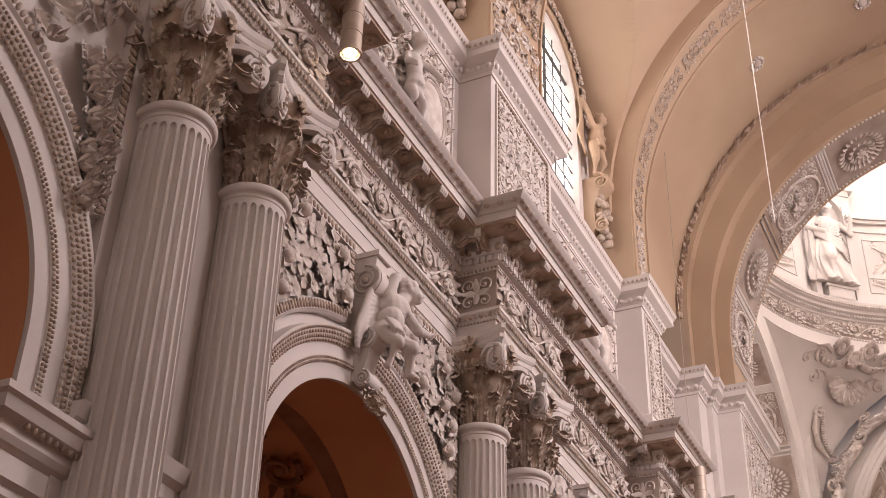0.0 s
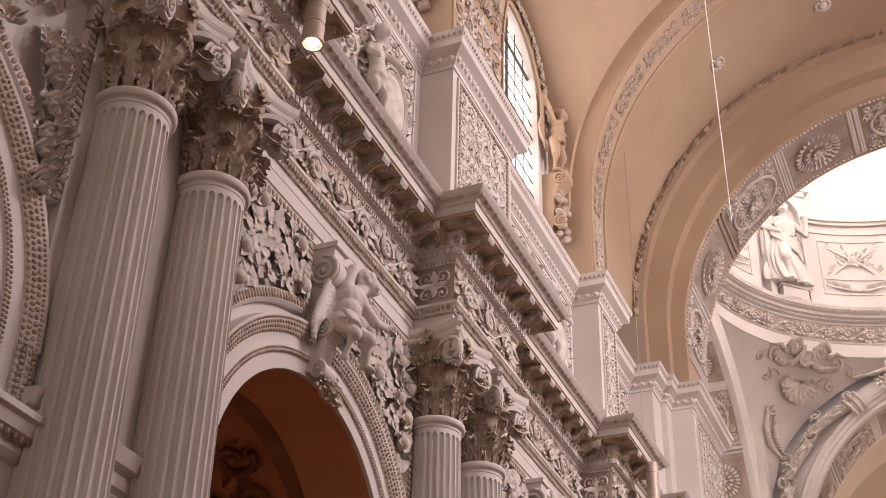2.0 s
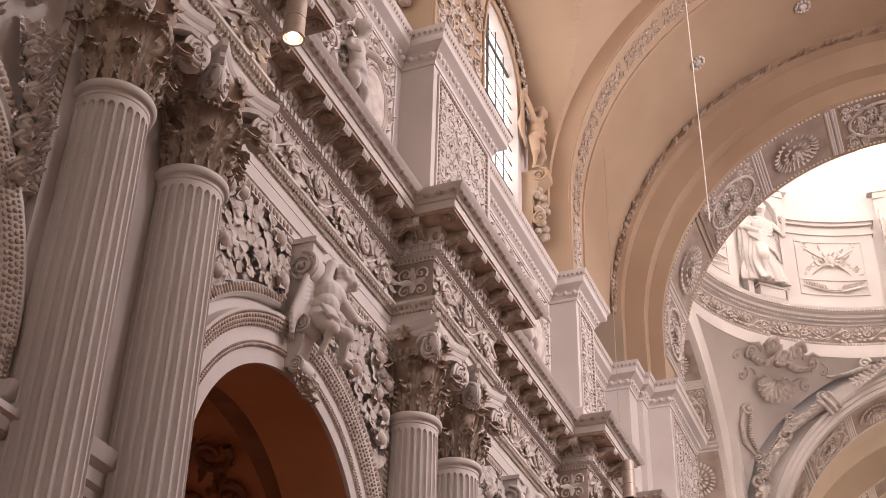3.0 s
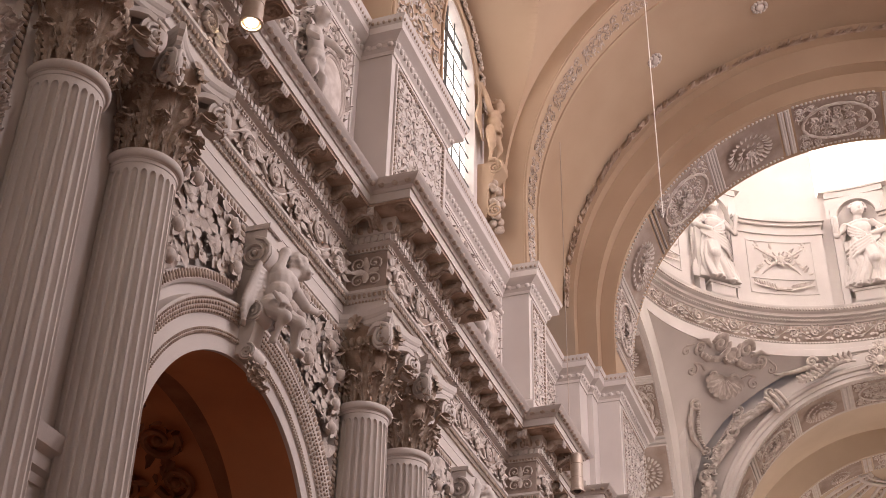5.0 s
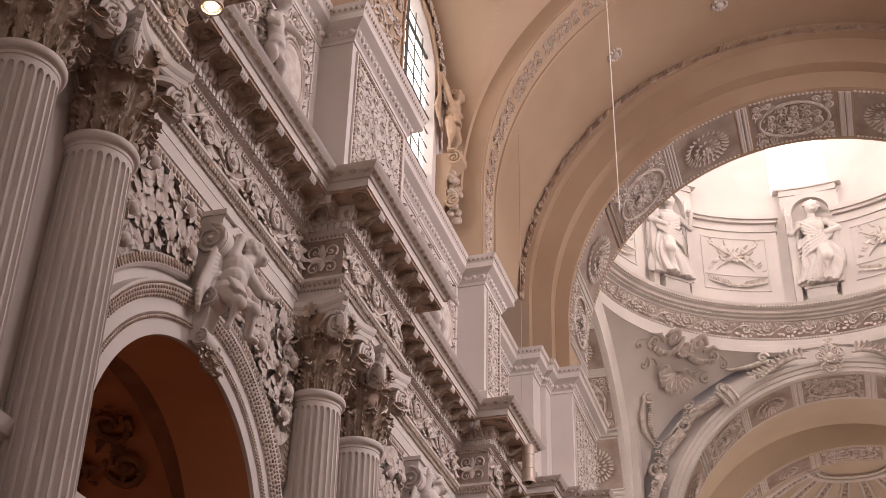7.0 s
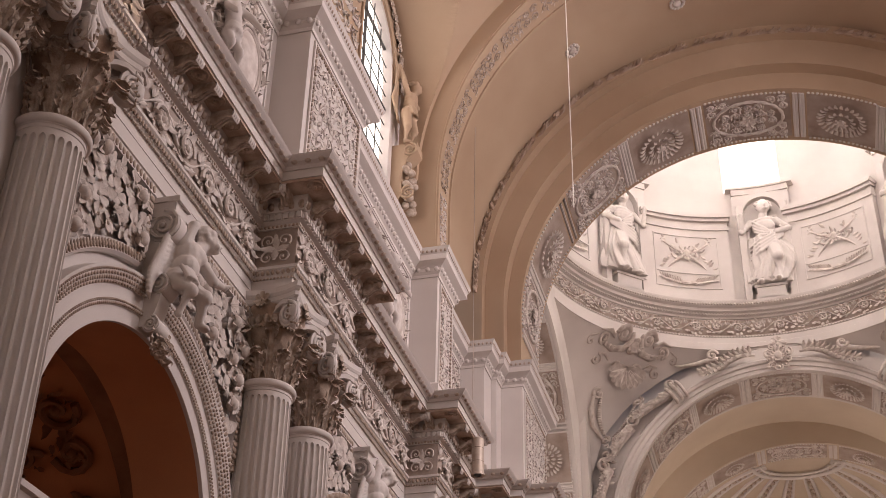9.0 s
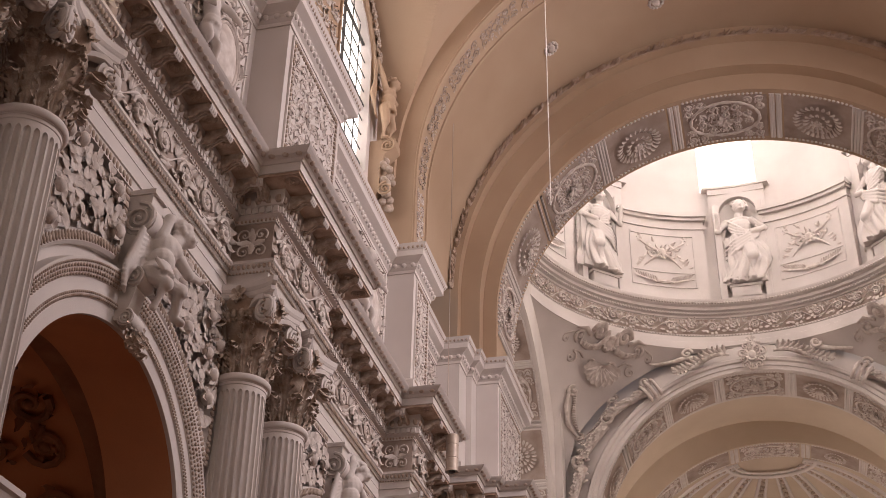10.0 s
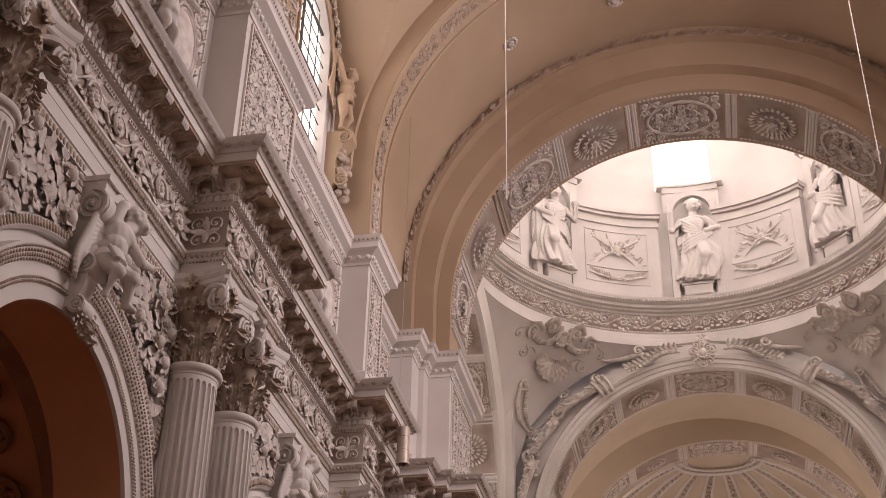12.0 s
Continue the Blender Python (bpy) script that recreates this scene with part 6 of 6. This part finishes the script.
    drum_block(g, deg - 10.2, deg + 10.2, 8.74, 8.36, 36.5, 36.62)
    part("pier_frame", g, STUCCO, pier)
    g = Geo()
    fr = drum_frame(deg, 8.42, 35.15)
    rows = []
    for i in range(21):
        a = math.pi * i / 20
        o = (0.84 * math.cos(a), 0.84 * math.sin(a))
        e = (1.28 * (1 if o[0] > 0.01 else -1 if o[0] < -0.01 else 0) if i in (0, 20) else max(-1.28, min(1.28, 1.6 * math.cos(a))), 0.0 if i in (0, 20) else 1.08)
        rows.append([(*o, -0.3), (*o, 0.0), (*e, 0.0)])
    grid(g, rows)
    part("niche_head", merged(g, fr), STUCCO, pier, smooth=35)
    g = Geo()
    g.add(*CUBE, Matrix.Translation((0, -0.15, 0)) @ Matrix.Diagonal((0.62, 0.3, 0.3, 1)))
    g.add(*CUBE, Matrix.Translation((0, 0.18, 0)) @ Matrix.Diagonal((0.7, 0.06, 0.34, 1)))
    g.add(*CUBE, Matrix.Translation((0, -0.4, -0.06)) @ Matrix.Diagonal((0.68, 0.07, 0.36, 1)))
    part("pedestal", merged(g, drum_frame(deg, 8.5, 30.95)), STUCCO, pier)
    if k in (0, 1, 2, 6, 7):
        fr = drum_frame(deg, 8.42, 31.18)
        m = fr @ Matrix(((1, 0, 0, 0), (0, 0, 1, 0), (0, 1, 0, 0), (0, 0, 0, 1))) @ Matrix.Diagonal((-4.6, 3.2, 4.55, 1))
        statue("robed_statue", "white stone statue in flowing robes in a drum niche", draped(k, 1 if k % 2 else -1), m, 0.028, group="statues of the drum")
    win = thing("drum_window", "bright window in the drum", "window", "windows of the drum", kind="structure")
    g = Geo()
    drum_block(g, deg - 12.0, deg + 10.0, 9.5, 9.45, 36.5, 42.0)
    part("pane", g, DAYLIGHT, win, "glaring daylight behind the glass")

# ---- apse ribs ----
ob = thing("apse_ribs", "carved ribs and medallion of the apse half dome", "ribs")


def apse_point(a, b, q):
    return (PX - q * math.cos(a) * math.cos(b), 60.1 + q * math.sin(a) * math.cos(b), PZ + q * math.sin(b))


for k in range(8):
    a = math.pi * (k + 0.5) / 8
    g = Geo()
    for off in (-1, 1):
        rows = []
        for j in range(17):
            b = math.pi / 2 * (j + 0.5) / 19
            row = []
            for e, up in ((0.22, 0.0), (0.24, 0.1), (0.36, 0.14), (0.48, 0.1), (0.5, 0.0)):
                row.append(apse_point(a + off * e / PR / max(0.3, math.cos(b)) ** 0.4, b, PR - up))
            rows.append(row)
        grid(g, rows)
    part("rib", g, STUCCO, ob, smooth=40)
    g = Geo()
    rnd = random.Random(k)
    for j in range(34):
        b = math.pi / 2 * (j + 1) / 40
        for e in (-0.1, 0.1):
            g.add(*BALL, Matrix.Translation(apse_point(a + e / PR, b, PR - 0.04)) @ Matrix.Diagonal((rnd.uniform(0.06, 0.12), rnd.uniform(0.06, 0.12), 0.1, 1)))
    part("rib_carving", g, DUST, ob, smooth="all", kind="stuff")
g = Geo()
for wd, up, th in ((2.1, 0.1, 0.1), (1.75, 0.12, 0.06)):
    tube(g, [(PX - wd * math.cos(math.pi * i / 24), 60.15 + 0.72 * wd * math.sin(math.pi * i / 24), PZ + math.sqrt(PR ** 2 - wd ** 2) - up) for i in range(25)], [th] * 25, 8)
part("medallion_rim", g, STUCCO, ob, smooth="all")

# ---- lamps and wires ----
def spotlight(x, y, z, lit):
    sp = thing("spotlight", "cylindrical metal spotlight hung under the cornice" + (", switched on" if lit else ", switched off"), "spotlight", "spotlights of the cornice", at=(x, y, z))
    g = Geo()
    prof = [(0.14, 0.04), (0.14, 0.3), (0.132, 0.305), (0.132, 0.32), (0.14, 0.325), (0.14, 0.62), (0.132, 0.625), (0.132, 0.64), (0.14, 0.645), (0.14, 0.86), (0.1, 0.9)]
    grid(g, [[(q * math.cos(2 * math.pi * k / 28), q * math.sin(2 * math.pi * k / 28), z) for k in range(28)] for q, z in prof], closed=True, cap=True)
    part("body", g, BRASS, sp, smooth=40)
    g = Geo()
    prof = [(0.14, 0.05), (0.155, 0.04), (0.155, 0.0), (0.125, 0.0), (0.12, 0.03)]
    grid(g, [[(q * math.cos(2 * math.pi * k / 28), q * math.sin(2 * math.pi * k / 28), z) for k in range(28)] for q, z in prof], closed=True)
    part("rim", g, BRASS, sp, smooth=40)
    g = Geo()
    g.add(*BALL, Matrix.Translation((0, 0, 0.03)) @ Matrix.Diagonal((0.085, 0.085, 0.06, 1)))
    part("bulb", g, BULB if lit else IRON, sp, smooth="all")
    return sp


spotlight(-6.62, 10.62, 12.95, True)
spotlight(-6.42, 26.2, 12.85, False)
for x, y, z0, z1 in ((-3.08, 20.0, 15.4, 27.9), (3.68, 20.0, 15.4, 27.9), (-6.95, 27.8, 13.9, 24.0)):
    g = Geo()
    tube(g, [(x, y, z0), (x, y, z1)], [0.01, 0.01], 8)
    tagged(part("hanging_wire", g, BRASS if y > 25 else WIRE), "thin pale wire hanging from the vault", "wire", "hanging wires")
for a, y in ((-0.62, 28.8), (-0.2, 29.0), (0.25, 28.9), (-0.75, 23.8)):
    g = Geo()
    h = Geo()
    h.add(*BALL, local(0, 0, 0.02, 0, 0.13, 0.13, 0.1))
    for i in range(12):
        h.add(*BEAD, local(0.2 * math.cos(i * 0.5236), 0.2 * math.sin(i * 0.5236), 0.02, 0, 0.06, 0.06, 0.05))
    tagged(part("vault_boss", merged(h, under_arch(a, VR - 0.02, VZ, y)), RELIEF, smooth=60), "small round stucco boss on the vault", "boss", "bosses of the vault")
